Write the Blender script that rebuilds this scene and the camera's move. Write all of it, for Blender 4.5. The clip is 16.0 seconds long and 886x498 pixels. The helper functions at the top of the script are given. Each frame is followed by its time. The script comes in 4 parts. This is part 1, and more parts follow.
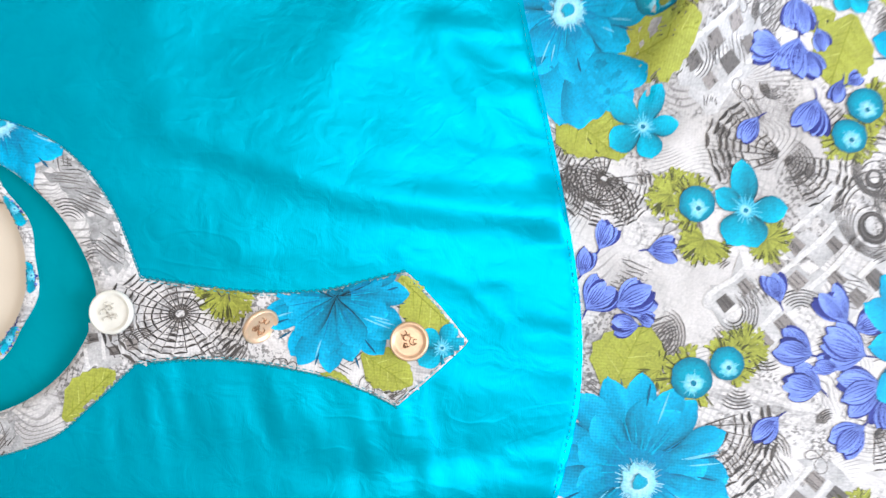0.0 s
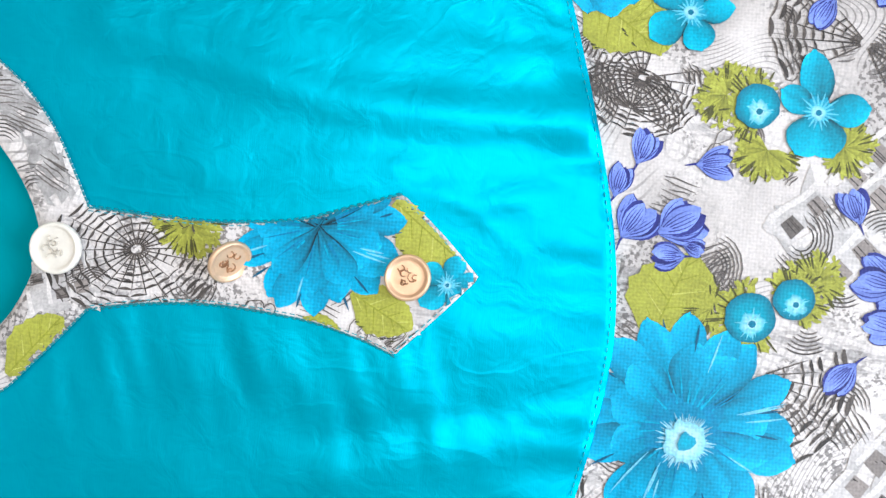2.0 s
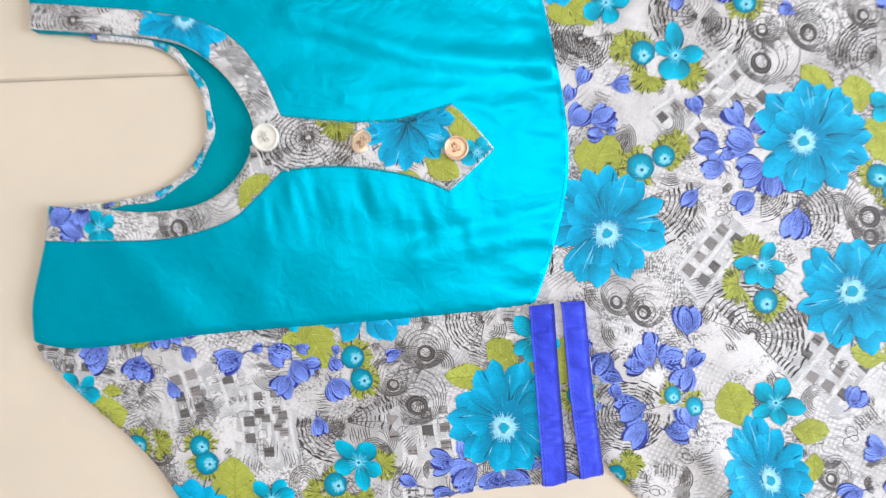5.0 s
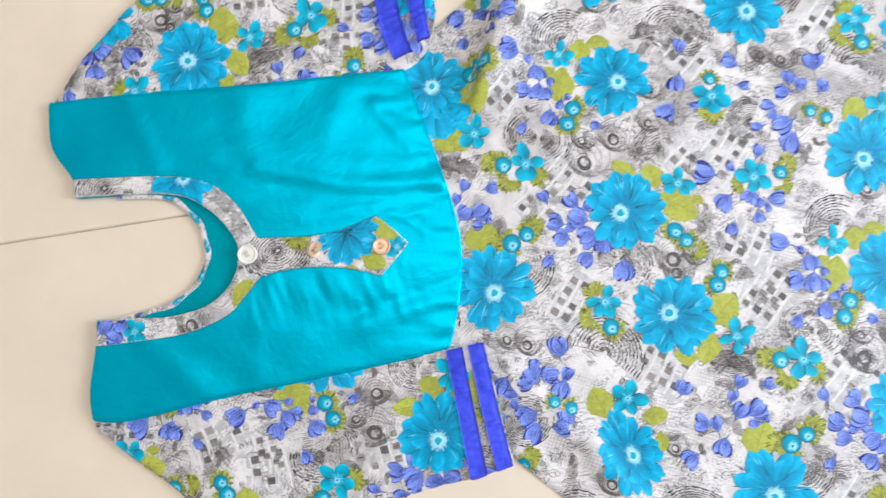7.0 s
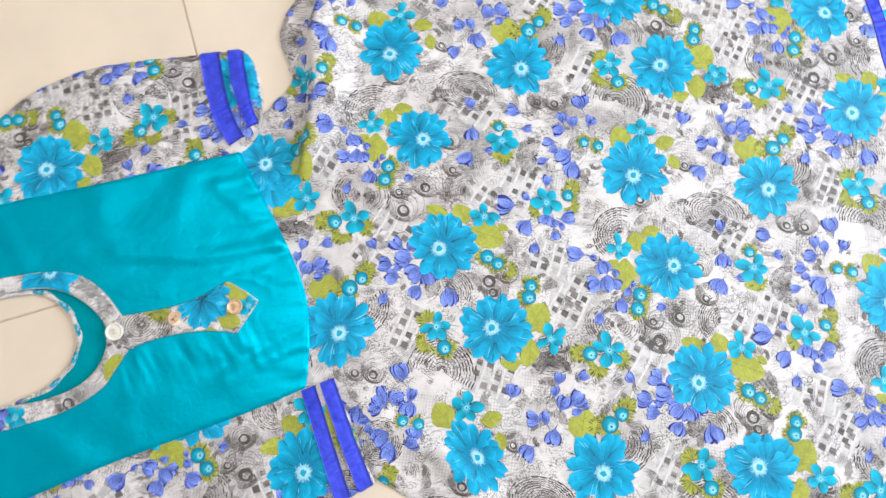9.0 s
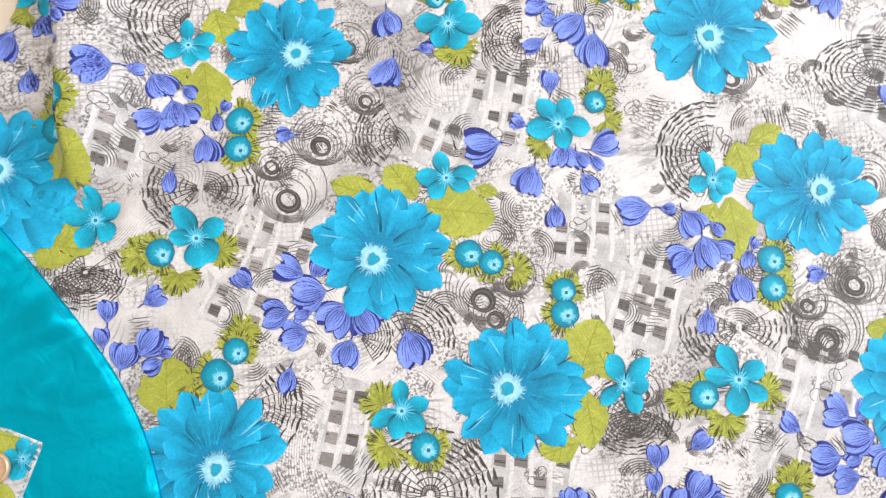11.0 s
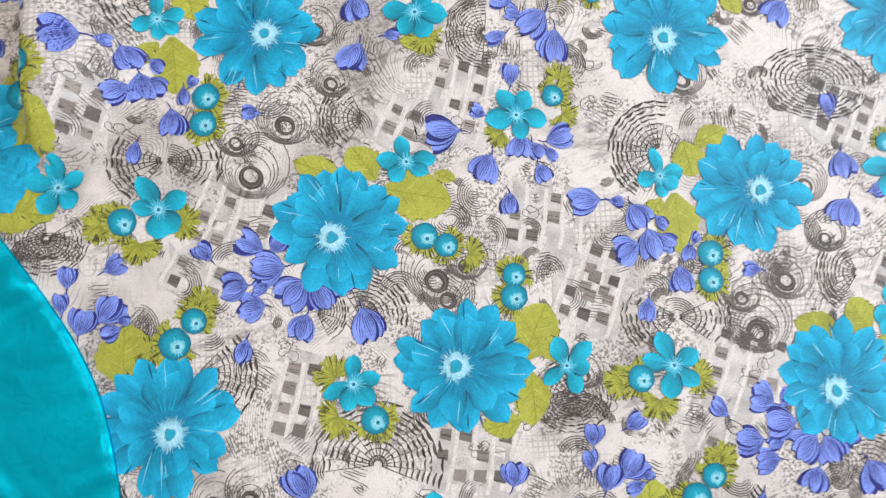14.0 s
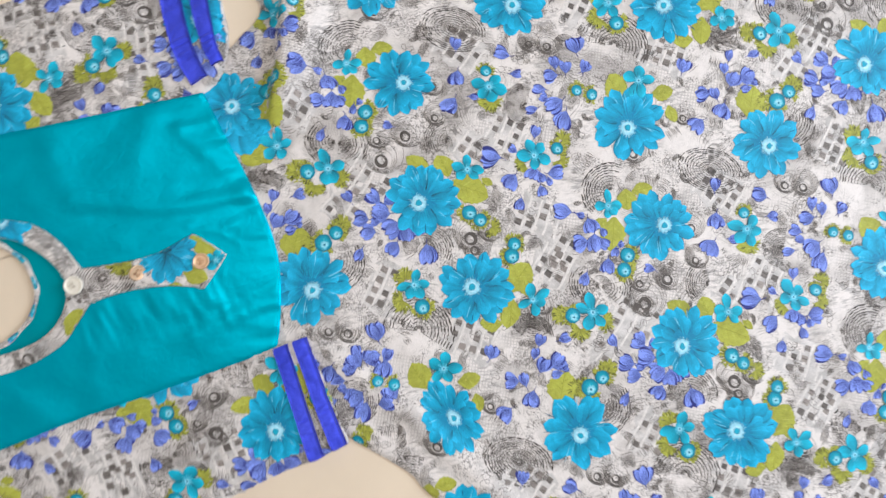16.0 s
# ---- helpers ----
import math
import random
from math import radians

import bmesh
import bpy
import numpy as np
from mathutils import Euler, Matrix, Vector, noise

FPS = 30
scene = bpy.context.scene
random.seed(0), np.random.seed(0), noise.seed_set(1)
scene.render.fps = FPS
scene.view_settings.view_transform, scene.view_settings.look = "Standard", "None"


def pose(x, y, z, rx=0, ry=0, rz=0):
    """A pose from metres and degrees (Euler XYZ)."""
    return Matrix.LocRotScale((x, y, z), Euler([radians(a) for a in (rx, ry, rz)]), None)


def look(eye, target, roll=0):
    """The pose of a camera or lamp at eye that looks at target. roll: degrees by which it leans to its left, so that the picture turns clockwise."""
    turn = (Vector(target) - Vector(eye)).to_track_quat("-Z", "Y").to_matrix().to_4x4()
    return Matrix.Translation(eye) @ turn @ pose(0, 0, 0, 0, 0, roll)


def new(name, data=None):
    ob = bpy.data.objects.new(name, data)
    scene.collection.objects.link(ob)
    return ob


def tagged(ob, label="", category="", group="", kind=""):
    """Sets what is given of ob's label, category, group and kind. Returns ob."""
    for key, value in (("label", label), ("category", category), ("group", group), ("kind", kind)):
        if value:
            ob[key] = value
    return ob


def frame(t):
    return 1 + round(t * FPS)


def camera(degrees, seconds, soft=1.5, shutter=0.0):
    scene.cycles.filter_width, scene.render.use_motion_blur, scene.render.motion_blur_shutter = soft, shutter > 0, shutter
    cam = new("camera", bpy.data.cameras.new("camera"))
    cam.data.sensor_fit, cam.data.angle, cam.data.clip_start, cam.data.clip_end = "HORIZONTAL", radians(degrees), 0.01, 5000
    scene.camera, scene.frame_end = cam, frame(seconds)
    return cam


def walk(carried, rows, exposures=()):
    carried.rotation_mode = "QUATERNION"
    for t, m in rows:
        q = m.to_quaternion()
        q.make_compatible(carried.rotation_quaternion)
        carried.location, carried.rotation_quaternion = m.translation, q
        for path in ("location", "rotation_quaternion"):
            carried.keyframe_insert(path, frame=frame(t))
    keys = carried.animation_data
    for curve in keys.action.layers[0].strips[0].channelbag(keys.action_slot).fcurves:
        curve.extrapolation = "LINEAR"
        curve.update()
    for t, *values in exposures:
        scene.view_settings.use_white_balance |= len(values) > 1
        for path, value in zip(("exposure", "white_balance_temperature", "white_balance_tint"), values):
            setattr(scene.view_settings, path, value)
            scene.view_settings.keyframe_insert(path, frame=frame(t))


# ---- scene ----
cam = camera(72.0, 16.0, 1.4, 0.5)
EXPOSURES = [(0.0, 0.03, 5930, 10), (3.0, 0.02, 5930, 10), (3.5, -0.04, 5930, 10), (6.0, -0.16, 5980, 10), (8.5, -0.19, 6100, 10), (11.0, -0.14, 6420, 12), (12.0, -0.29, 6440, 12), (13.5, -0.37, 6450, 12), (14.5, -0.40, 6430, 12), (16.0, -0.44, 6330, 11)]
PATH = [
    (0, 0.0130, 0.0256, 0.2811, 3.48, 0.18, 5.66),
    (0.5, 0.0161, 0.0273, 0.2518, 1.52, 1.52, 4.62),
    (1, 0.0174, 0.0255, 0.2371, 0.81, 1.07, 4.67),
    (1.5, 0.0165, 0.0145, 0.2332, 0.39, 1.66, 4.84),
    (2, 0.0192, 0.0107, 0.2345, 0.39, 1.87, 4.83),
    (2.5, 0.0224, 0.0190, 0.2403, 0.89, 1.52, 4.84),
    (3, 0.0233, 0.0027, 0.2443, 0.69, 0.65, 4.93),
    (3.5, 0.0136, -0.0359, 0.2731, -2.16, 0.49, 3.82),
    (3.7, 0.0065, -0.0490, 0.2885, -4.07, 0.80, 5.57),
    (5.8, 0.0112, -0.0770, 0.5084, 3.66, 2.76, 2.49),
    (6, 0.0104, -0.0800, 0.5240, 4.05, 2.93, 2.34),
    (6.5, 0.0302, -0.0718, 0.5599, 3.84, 2.17, 0.14),
    (7, 0.0701, -0.0566, 0.5995, 4.85, 1.37, -3.25),
    (7.5, 0.0988, -0.0656, 0.6180, 6.94, -0.52, -3.80),
    (8, 0.1397, -0.0723, 0.6547, 8.26, -0.85, -7.05),
    (8.5, 0.1806, -0.0921, 0.6951, 8.76, -2.08, -7.18),
    (8.7, 0.1888, -0.1034, 0.7007, 10.33, -1.32, -8.72),
    (10.8, 0.2545, -0.0216, 0.3722, 5.90, -0.75, -23.77),
    (11, 0.2524, -0.0214, 0.3584, 5.63, -0.87, -24.76),
    (11.5, 0.2557, -0.0282, 0.3535, 5.25, -1.08, -25.91),
    (12, 0.2612, -0.0408, 0.3450, 5.35, -2.55, -25.63),
    (12.5, 0.2658, -0.0336, 0.3536, 4.68, -2.27, -25.90),
    (13, 0.2684, -0.0307, 0.3526, 4.46, -2.80, -25.94),
    (13.5, 0.2665, -0.0270, 0.3573, 4.42, -2.34, -25.60),
    (14, 0.2608, -0.0309, 0.3721, 4.52, -3.30, -22.60),
    (14.5, 0.2517, -0.0324, 0.4273, 4.90, -3.78, -19.73),
    (15, 0.2353, -0.0350, 0.5042, 4.21, -4.27, -17.81),
    (15.5, 0.2286, -0.0595, 0.5746, 4.98, -2.70, -15.90),
    (16, 0.2169, -0.0648, 0.6547, 3.21, -2.28, -10.90),
]
walk(cam, [(t, pose(*place)) for t, *place in PATH], EXPOSURES)

# ---- light ----
world = bpy.data.worlds.new("world")
world.use_nodes = True
world.node_tree.nodes["Background"].inputs[0].default_value = (0.75, 0.85, 1.0, 1)
world.node_tree.nodes["Background"].inputs[1].default_value = 0.6
scene.world = world


def area_lamp(name, place, target, width, height, watts, colour):
    data = bpy.data.lights.new(name, "AREA")
    data.shape, data.size, data.size_y, data.energy, data.color = "RECTANGLE", width, height, watts, colour
    lamp = new(name, data)
    lamp.matrix_world = look(place, target)
    return lamp


area_lamp("window_daylight", (2.36, -0.13, 1.45), (0.1, 0.0, 0.3), 1.5, 1.2, 98, (0.84, 0.92, 1.0))
# unseen overhead light, added for fill and for the glare on the satin
area_lamp("added_overhead_light", (0.18, 0.42, 2.4), (0.18, 0.42, 0.0), 1.1, 0.5, 25, (1.0, 0.94, 0.86))


# ---- materials ----
def material(name):
    m = bpy.data.materials.new(name)
    m.use_nodes = True
    nt = m.node_tree
    return m, nt, nt.nodes["Principled BSDF"]


def node(nt, kind, **values):
    n = nt.nodes.new(kind)
    for key, value in values.items():
        n.inputs[key].default_value = value
    return n


def place_of(nt, scale=(1, 1, 1), turn=0.0):
    co = nt.nodes.new("ShaderNodeTexCoord")
    mp = nt.nodes.new("ShaderNodeMapping")
    mp.inputs["Scale"].default_value = scale
    mp.inputs["Rotation"].default_value = (0, 0, turn)
    nt.links.new(co.outputs["Object"], mp.inputs["Vector"])
    return mp.outputs["Vector"]


def noise_of(nt, vec, scale, detail=3.0, rough=0.55, distortion=0.0):
    n = node(nt, "ShaderNodeTexNoise", Scale=scale, Detail=detail, Roughness=rough, Distortion=distortion)
    nt.links.new(vec, n.inputs["Vector"])
    return n.outputs["Fac"]


def ramp(nt, fac, stops):
    r = nt.nodes.new("ShaderNodeValToRGB")
    el = r.color_ramp.elements
    while len(el) < len(stops):
        el.new(0.5)
    for e, (p, c) in zip(el, stops):
        e.position, e.color = p, (*c, 1) if len(c) == 3 else c
    nt.links.new(fac, r.inputs["Fac"])
    return r.outputs["Color"]


def mixed(nt, fac, a, b, mode="MIX"):
    m = nt.nodes.new("ShaderNodeMix")
    m.data_type, m.blend_type = "RGBA", mode
    for socket, value in ((m.inputs[0], fac), (m.inputs[6], a), (m.inputs[7], b)):
        if isinstance(value, (int, float)):
            socket.default_value = value
        elif isinstance(value, tuple):
            socket.default_value = (*value, 1)
        else:
            nt.links.new(value, socket)
    return m.outputs[2]


def sums(nt, op, a, b):
    m = nt.nodes.new("ShaderNodeMath")
    m.operation = op
    for socket, value in zip(m.inputs, (a, b)):
        if isinstance(value, (int, float)):
            socket.default_value = value
        else:
            nt.links.new(value, socket)
    return m.outputs[0]


def bumped(nt, bsdf, height, strength, distance):
    b = node(nt, "ShaderNodeBump", Strength=strength, Distance=distance)
    nt.links.new(height, b.inputs["Height"])
    nt.links.new(b.outputs["Normal"], bsdf.inputs["Normal"])


def weave(nt, threads=1500.0):
    a = node(nt, "ShaderNodeTexWave", Scale=threads / 6.28, Distortion=0.4)
    b = node(nt, "ShaderNodeTexWave", Scale=threads / 6.28, Distortion=0.4)
    b.bands_direction = "Y"
    v = place_of(nt)
    nt.links.new(v, a.inputs["Vector"])
    nt.links.new(v, b.inputs["Vector"])
    return sums(nt, "ADD", a.outputs["Fac"], b.outputs["Fac"])


def ink_material():
    """Dyed print: the dye's colour is stored with each motif, the thread grain comes from noise."""
    m, nt, bsdf = material("printed_dye")
    dye = nt.nodes.new("ShaderNodeAttribute")
    dye.attribute_name = "ink"
    v = place_of(nt)
    grain = ramp(nt, noise_of(nt, v, 900, 2.0), [(0.3, (0.80, 0.80, 0.80)), (0.7, (1.12, 1.12, 1.12))])
    wash = ramp(nt, noise_of(nt, v, 120, 4.0), [(0.3, (0.88, 0.88, 0.88)), (0.7, (1.08, 1.08, 1.08))])
    nt.links.new(mixed(nt, 1.0, mixed(nt, 1.0, dye.outputs["Color"], grain, "MULTIPLY"), wash, "MULTIPLY"), bsdf.inputs["Base Color"])
    bsdf.inputs["Roughness"].default_value = 0.62
    bsdf.inputs["Specular IOR Level"].default_value = 0.3
    bumped(nt, bsdf, weave(nt), 0.15, 0.0003)
    return m


def print_cloth():
    """Off-white cotton with washes, stipple, hatching and ring stamps in greys."""
    m, nt, bsdf = material("printed_cotton")
    v = place_of(nt)
    col = ramp(nt, noise_of(nt, v, 10, 4.0, 0.6, 0.6), [(0.36, (0.40, 0.365, 0.350)), (0.45, (0.58, 0.535, 0.515)), (0.52, (0.665, 0.615, 0.595))])
    # broad brushed greys
    streak = noise_of(nt, place_of(nt, (60, 260, 1), 0.5), 1.0, 4.0, 0.65)
    where = ramp(nt, noise_of(nt, v, 21, 2.0, 0.5), [(0.5, (0, 0, 0)), (0.62, (1, 1, 1))])
    dry = ramp(nt, streak, [(0.50, (0, 0, 0)), (0.58, (1, 1, 1))])
    col = mixed(nt, sums(nt, "MULTIPLY", sums(nt, "MULTIPLY", where, dry), 0.55), col, (0.20, 0.19, 0.19))
    # contour lines
    for scale, turn, lo, seed, strength in ((9.0, 0.0, 0.57, 3.1, 0.55), (13.0, 1.1, 0.58, 8.4, 0.55), (17.0, 2.2, 0.58, 5.2, 0.55)):
        base = noise_of(nt, place_of(nt, (1, 1, 1), turn), scale, 1.0, 0.4, 0.3)
        lines = sums(nt, "FRACT", sums(nt, "MULTIPLY", base, 88.0), 0.0)
        lines = ramp(nt, lines, [(0.0, (1, 1, 1)), (0.19, (1, 1, 1)), (0.25, (0, 0, 0)), (0.95, (0, 0, 0)), (1.0, (1, 1, 1))])
        shift = nt.nodes.new("ShaderNodeVectorMath")
        shift.inputs[1].default_value = (seed, seed * 1.7, 0)
        nt.links.new(v, shift.inputs[0])
        mask = ramp(nt, noise_of(nt, shift.outputs[0], 26, 2.0), [(lo, (0, 0, 0)), (lo + 0.09, (1, 1, 1))])
        col = mixed(nt, sums(nt, "MULTIPLY", sums(nt, "MULTIPLY", lines, mask), strength), col, (0.06, 0.052, 0.048))
    # fine net and cross-hatching
    net = []
    for turn in (0.35, 1.92):
        w = node(nt, "ShaderNodeTexWave", Scale=95.0, Distortion=1.6, Detail=1.0)
        w.inputs["Detail Scale"].default_value = 0.6
        nt.links.new(place_of(nt, (1, 1, 1), turn), w.inputs["Vector"])
        net.append(ramp(nt, w.outputs["Fac"], [(0.70, (0, 0, 0)), (0.86, (1, 1, 1))]))
    far = nt.nodes.new("ShaderNodeVectorMath")
    far.inputs[1].default_value = (2.7, 6.1, 0)
    nt.links.new(v, far.inputs[0])
    cut = ramp(nt, noise_of(nt, far.outputs[0], 19, 3.0, 0.6), [(0.50, (0, 0, 0)), (0.60, (1, 1, 1))])
    both = sums(nt, "MAXIMUM", net[0], net[1])
    col = mixed(nt, sums(nt, "MULTIPLY", sums(nt, "MULTIPLY", both, cut), 0.34), col, (0.13, 0.12, 0.12))
    # stipple
    dots = ramp(nt, noise_of(nt, v, 620, 2.0), [(0.51, (0, 0, 0)), (0.56, (1, 1, 1))])
    area = ramp(nt, noise_of(nt, v, 36, 4.0, 0.6, 0.5), [(0.47, (0, 0, 0)), (0.56, (1, 1, 1))])
    col = mixed(nt, sums(nt, "MULTIPLY", sums(nt, "MULTIPLY", dots, area), 0.68), col, (0.06, 0.052, 0.048))
    grain = ramp(nt, noise_of(nt, v, 1000, 2.0), [(0.3, (0.88, 0.88, 0.88)), (0.7, (1.08, 1.08, 1.08))])
    nt.links.new(mixed(nt, 1.0, col, grain, "MULTIPLY"), bsdf.inputs["Base Color"])
    bsdf.inputs["Roughness"].default_value = 0.68
    bsdf.inputs["Specular IOR Level"].default_value = 0.3
    bumped(nt, bsdf, weave(nt), 0.15, 0.0003)
    return m


def satin(name, dark, light, rough=0.36, metal=0.25, crinkle=0.26):
    m, nt, bsdf = material(name)
    v = place_of(nt)
    tone = noise_of(nt, v, 14, 3.0)
    nt.links.new(ramp(nt, tone, [(0.3, dark), (0.7, light)]), bsdf.inputs["Base Color"])
    bsdf.inputs["Roughness"].default_value = rough
    bsdf.inputs["Metallic"].default_value = metal
    bsdf.inputs["Specular Tint"].default_value = (*(min(1.0, c * 2.2) for c in light), 1)
    threads = noise_of(nt, place_of(nt, (1800, 120, 1)), 1.0, 2.0)
    creases = noise_of(nt, v, 80, 3.0, 0.5, 0.8)
    # thin pressed-in crease lines, in places
    fold = ramp(nt, noise_of(nt, place_of(nt, (1.0, 1.7, 1), 0.3), 13, 2.0, 0.5, 1.2), [(0.465, (0, 0, 0)), (0.495, (1, 1, 1)), (0.535, (0, 0, 0))])
    spots = ramp(nt, noise_of(nt, v, 9, 2.0), [(0.46, (0, 0, 0)), (0.6, (1, 1, 1))])
    relief = sums(nt, "ADD", sums(nt, "MULTIPLY", threads, 0.10), creases)
    bumped(nt, bsdf, sums(nt, "ADD", relief, sums(nt, "MULTIPLY", sums(nt, "MULTIPLY", fold, spots), 0.16)), crinkle, 0.002)
    return m


def plain(name, colour, rough=0.5, metal=0.0, spread=0.12, scale=60, bump=0.1, depth=0.0005):
    m, nt, bsdf = material(name)
    v = place_of(nt)
    n = noise_of(nt, v, scale, 4.0)
    nt.links.new(ramp(nt, n, [(0.3, tuple(c * (1 - spread) for c in colour)), (0.7, tuple(min(1, c * (1 + spread)) for c in colour))]), bsdf.inputs["Base Color"])
    bsdf.inputs["Roughness"].default_value, bsdf.inputs["Metallic"].default_value = rough, metal
    bumped(nt, bsdf, noise_of(nt, v, scale * 8, 3.0), bump, depth)
    return m


INK = ink_material()
PRINT = print_cloth()
TEAL = satin("teal_satin", (0.0, 0.33, 0.46), (0.0, 0.375, 0.52), 0.46, 0.80)
# inside of the back neck: a darker, less glossy teal than the yoke
TEAL_INSIDE = satin("teal_inside", (0.0, 0.20, 0.245), (0.0, 0.235, 0.285), 0.5, 0.1)
RIBBON = satin("blue_ribbon_satin", (0.035, 0.05, 0.50), (0.065, 0.085, 0.66), 0.45, 0.1, 0.9)
THREAD = plain("teal_thread", (0.01, 0.27, 0.34), 0.6, scale=900)
DARK_THREAD = plain("dark_teal_thread", (0.0, 0.17, 0.21), 0.6, scale=900)
GOLD = plain("rose_gold_metal", (0.66, 0.43, 0.27), 0.40, 0.5, 0.08, 300, 0.25, 0.0004)
PEARL = plain("ivory_pearl", (0.74, 0.69, 0.61), 0.30, 0.1, 0.05, 300, 0.2, 0.0004)
TILE = plain("beige_ceramic", (0.65, 0.535, 0.415), 0.34, 0.0, 0.05, 9, 0.04, 0.0004)
GROUT = plain("grey_grout", (0.36, 0.31, 0.25), 0.9, 0.0, 0.2, 200, 0.5, 0.001)
PAINT = plain("white_wall_paint", (0.80, 0.78, 0.74), 0.8, 0.0, 0.03, 30, 0.1, 0.0005)


# ---- shape helpers ----
class Noise2:
    """Smooth value noise on the plane, from -1 to 1."""

    def __init__(self, seed):
        self.table = np.random.RandomState(seed).uniform(-1, 1, (256, 256))

    def __call__(self, x, y):
        xi, yi = np.floor(x).astype(int), np.floor(y).astype(int)
        fx, fy = x - xi, y - yi
        fx, fy = fx * fx * fx * (fx * (fx * 6 - 15) + 10), fy * fy * fy * (fy * (fy * 6 - 15) + 10)
        t = self.table
        a, b = t[xi % 256, yi % 256], t[(xi + 1) % 256, yi % 256]
        c, d = t[xi % 256, (yi + 1) % 256], t[(xi + 1) % 256, (yi + 1) % 256]
        return (a * (1 - fx) + b * fx) * (1 - fy) + (c * (1 - fx) + d * fx) * fy


N1, N2, N3 = Noise2(1), Noise2(2), Noise2(3)


def smooth_line(points, each=6, closed=False):
    """A Catmull-Rom line through the points."""
    p = [Vector(q) for q in points]
    n, out = len(p), []
    for i in range(n if closed else n - 1):
        if closed:
            a, b, c, d = p[(i - 1) % n], p[i], p[(i + 1) % n], p[(i + 2) % n]
        else:
            a, b, c, d = p[max(i - 1, 0)], p[i], p[i + 1], p[min(i + 2, n - 1)]
        for k in range(each):
            t = k / each
            q = 0.5 * (2 * b + (c - a) * t + (2 * a - 5 * b + 4 * c - d) * t * t + (3 * b - a - 3 * c + d) * t ** 3)
            out.append((q.x, q.y))
    if not closed:
        out.append(tuple(p[-1]))
    return out


def spaced(line, step):
    """The line again, with points about step apart."""
    p = np.array(line)
    s = np.r_[0, np.cumsum(np.hypot(*np.diff(p, axis=0).T))]
    t = np.linspace(0, s[-1], max(2, int(round(s[-1] / step)) + 1))
    return np.c_[np.interp(t, s, p[:, 0]), np.interp(t, s, p[:, 1])]


def inside(poly, xy):
    x, y = xy[:, 0], xy[:, 1]
    res = np.zeros(len(xy), bool)
    for (x0, y0), (x1, y1) in zip(poly, np.roll(poly, -1, axis=0)):
        if y0 != y1:
            res ^= ((y0 > y) != (y1 > y)) & (x < (x1 - x0) * (y - y0) / (y1 - y0) + x0)
    return res


def distance(line, xy, closed=True):
    best = np.full(len(xy), 9.0)
    ends = np.roll(line, -1, axis=0) if closed else line[1:]
    for a, b in zip(line, ends):
        d = b - a
        t = np.clip(((xy - a) @ d) / max(d @ d, 1e-12), 0, 1)
        best = np.minimum(best, np.hypot(*(xy - a - t[:, None] * d).T))
    return best


def ridge(xy, line, width, height):
    """A fold along a line, that fades towards its ends."""
    line = np.array(line, float)
    d = distance(line, xy, False)
    return height * np.exp(-(d / width) ** 2)


def mesh_object(name, verts, faces, mat, parent=None, label="", smooth=True):
    data = bpy.data.meshes.new(name)
    sizes = np.fromiter((len(f) for f in faces), np.int32, len(faces))
    corners = np.concatenate([np.asarray(f, np.int32) for f in faces]) if not isinstance(faces, np.ndarray) else faces.astype(np.int32).ravel()
    data.vertices.add(len(verts))
    data.vertices.foreach_set("co", np.asarray(verts, np.float32).ravel())
    data.loops.add(len(corners))
    data.loops.foreach_set("vertex_index", corners)
    data.polygons.add(len(faces))
    data.polygons.foreach_set("loop_start", np.r_[0, np.cumsum(sizes)[:-1]].astype(np.int32))
    data.polygons.foreach_set("use_smooth", np.full(len(faces), smooth))
    data.update(calc_edges=True)
    data.materials.append(mat)
    ob = new(name, data)
    ob.parent = parent
    if label:
        ob["label"] = label
    return ob


def part(name, bm, mat, parent, label=""):
    data = bpy.data.meshes.new(name)
    bm.to_mesh(data)
    bm.free()
    data.materials.append(mat)
    ob = new(name, data)
    ob.parent = parent
    if label:
        ob["label"] = label
    return ob


def box(bm, x0, x1, y0, y1, z0, z1):
    m = Matrix.Translation(((x0 + x1) / 2, (y0 + y1) / 2, (z0 + z1) / 2)) @ Matrix.Diagonal((x1 - x0, y1 - y0, z1 - z0, 1))
    return bmesh.ops.create_cube(bm, size=1, matrix=m)


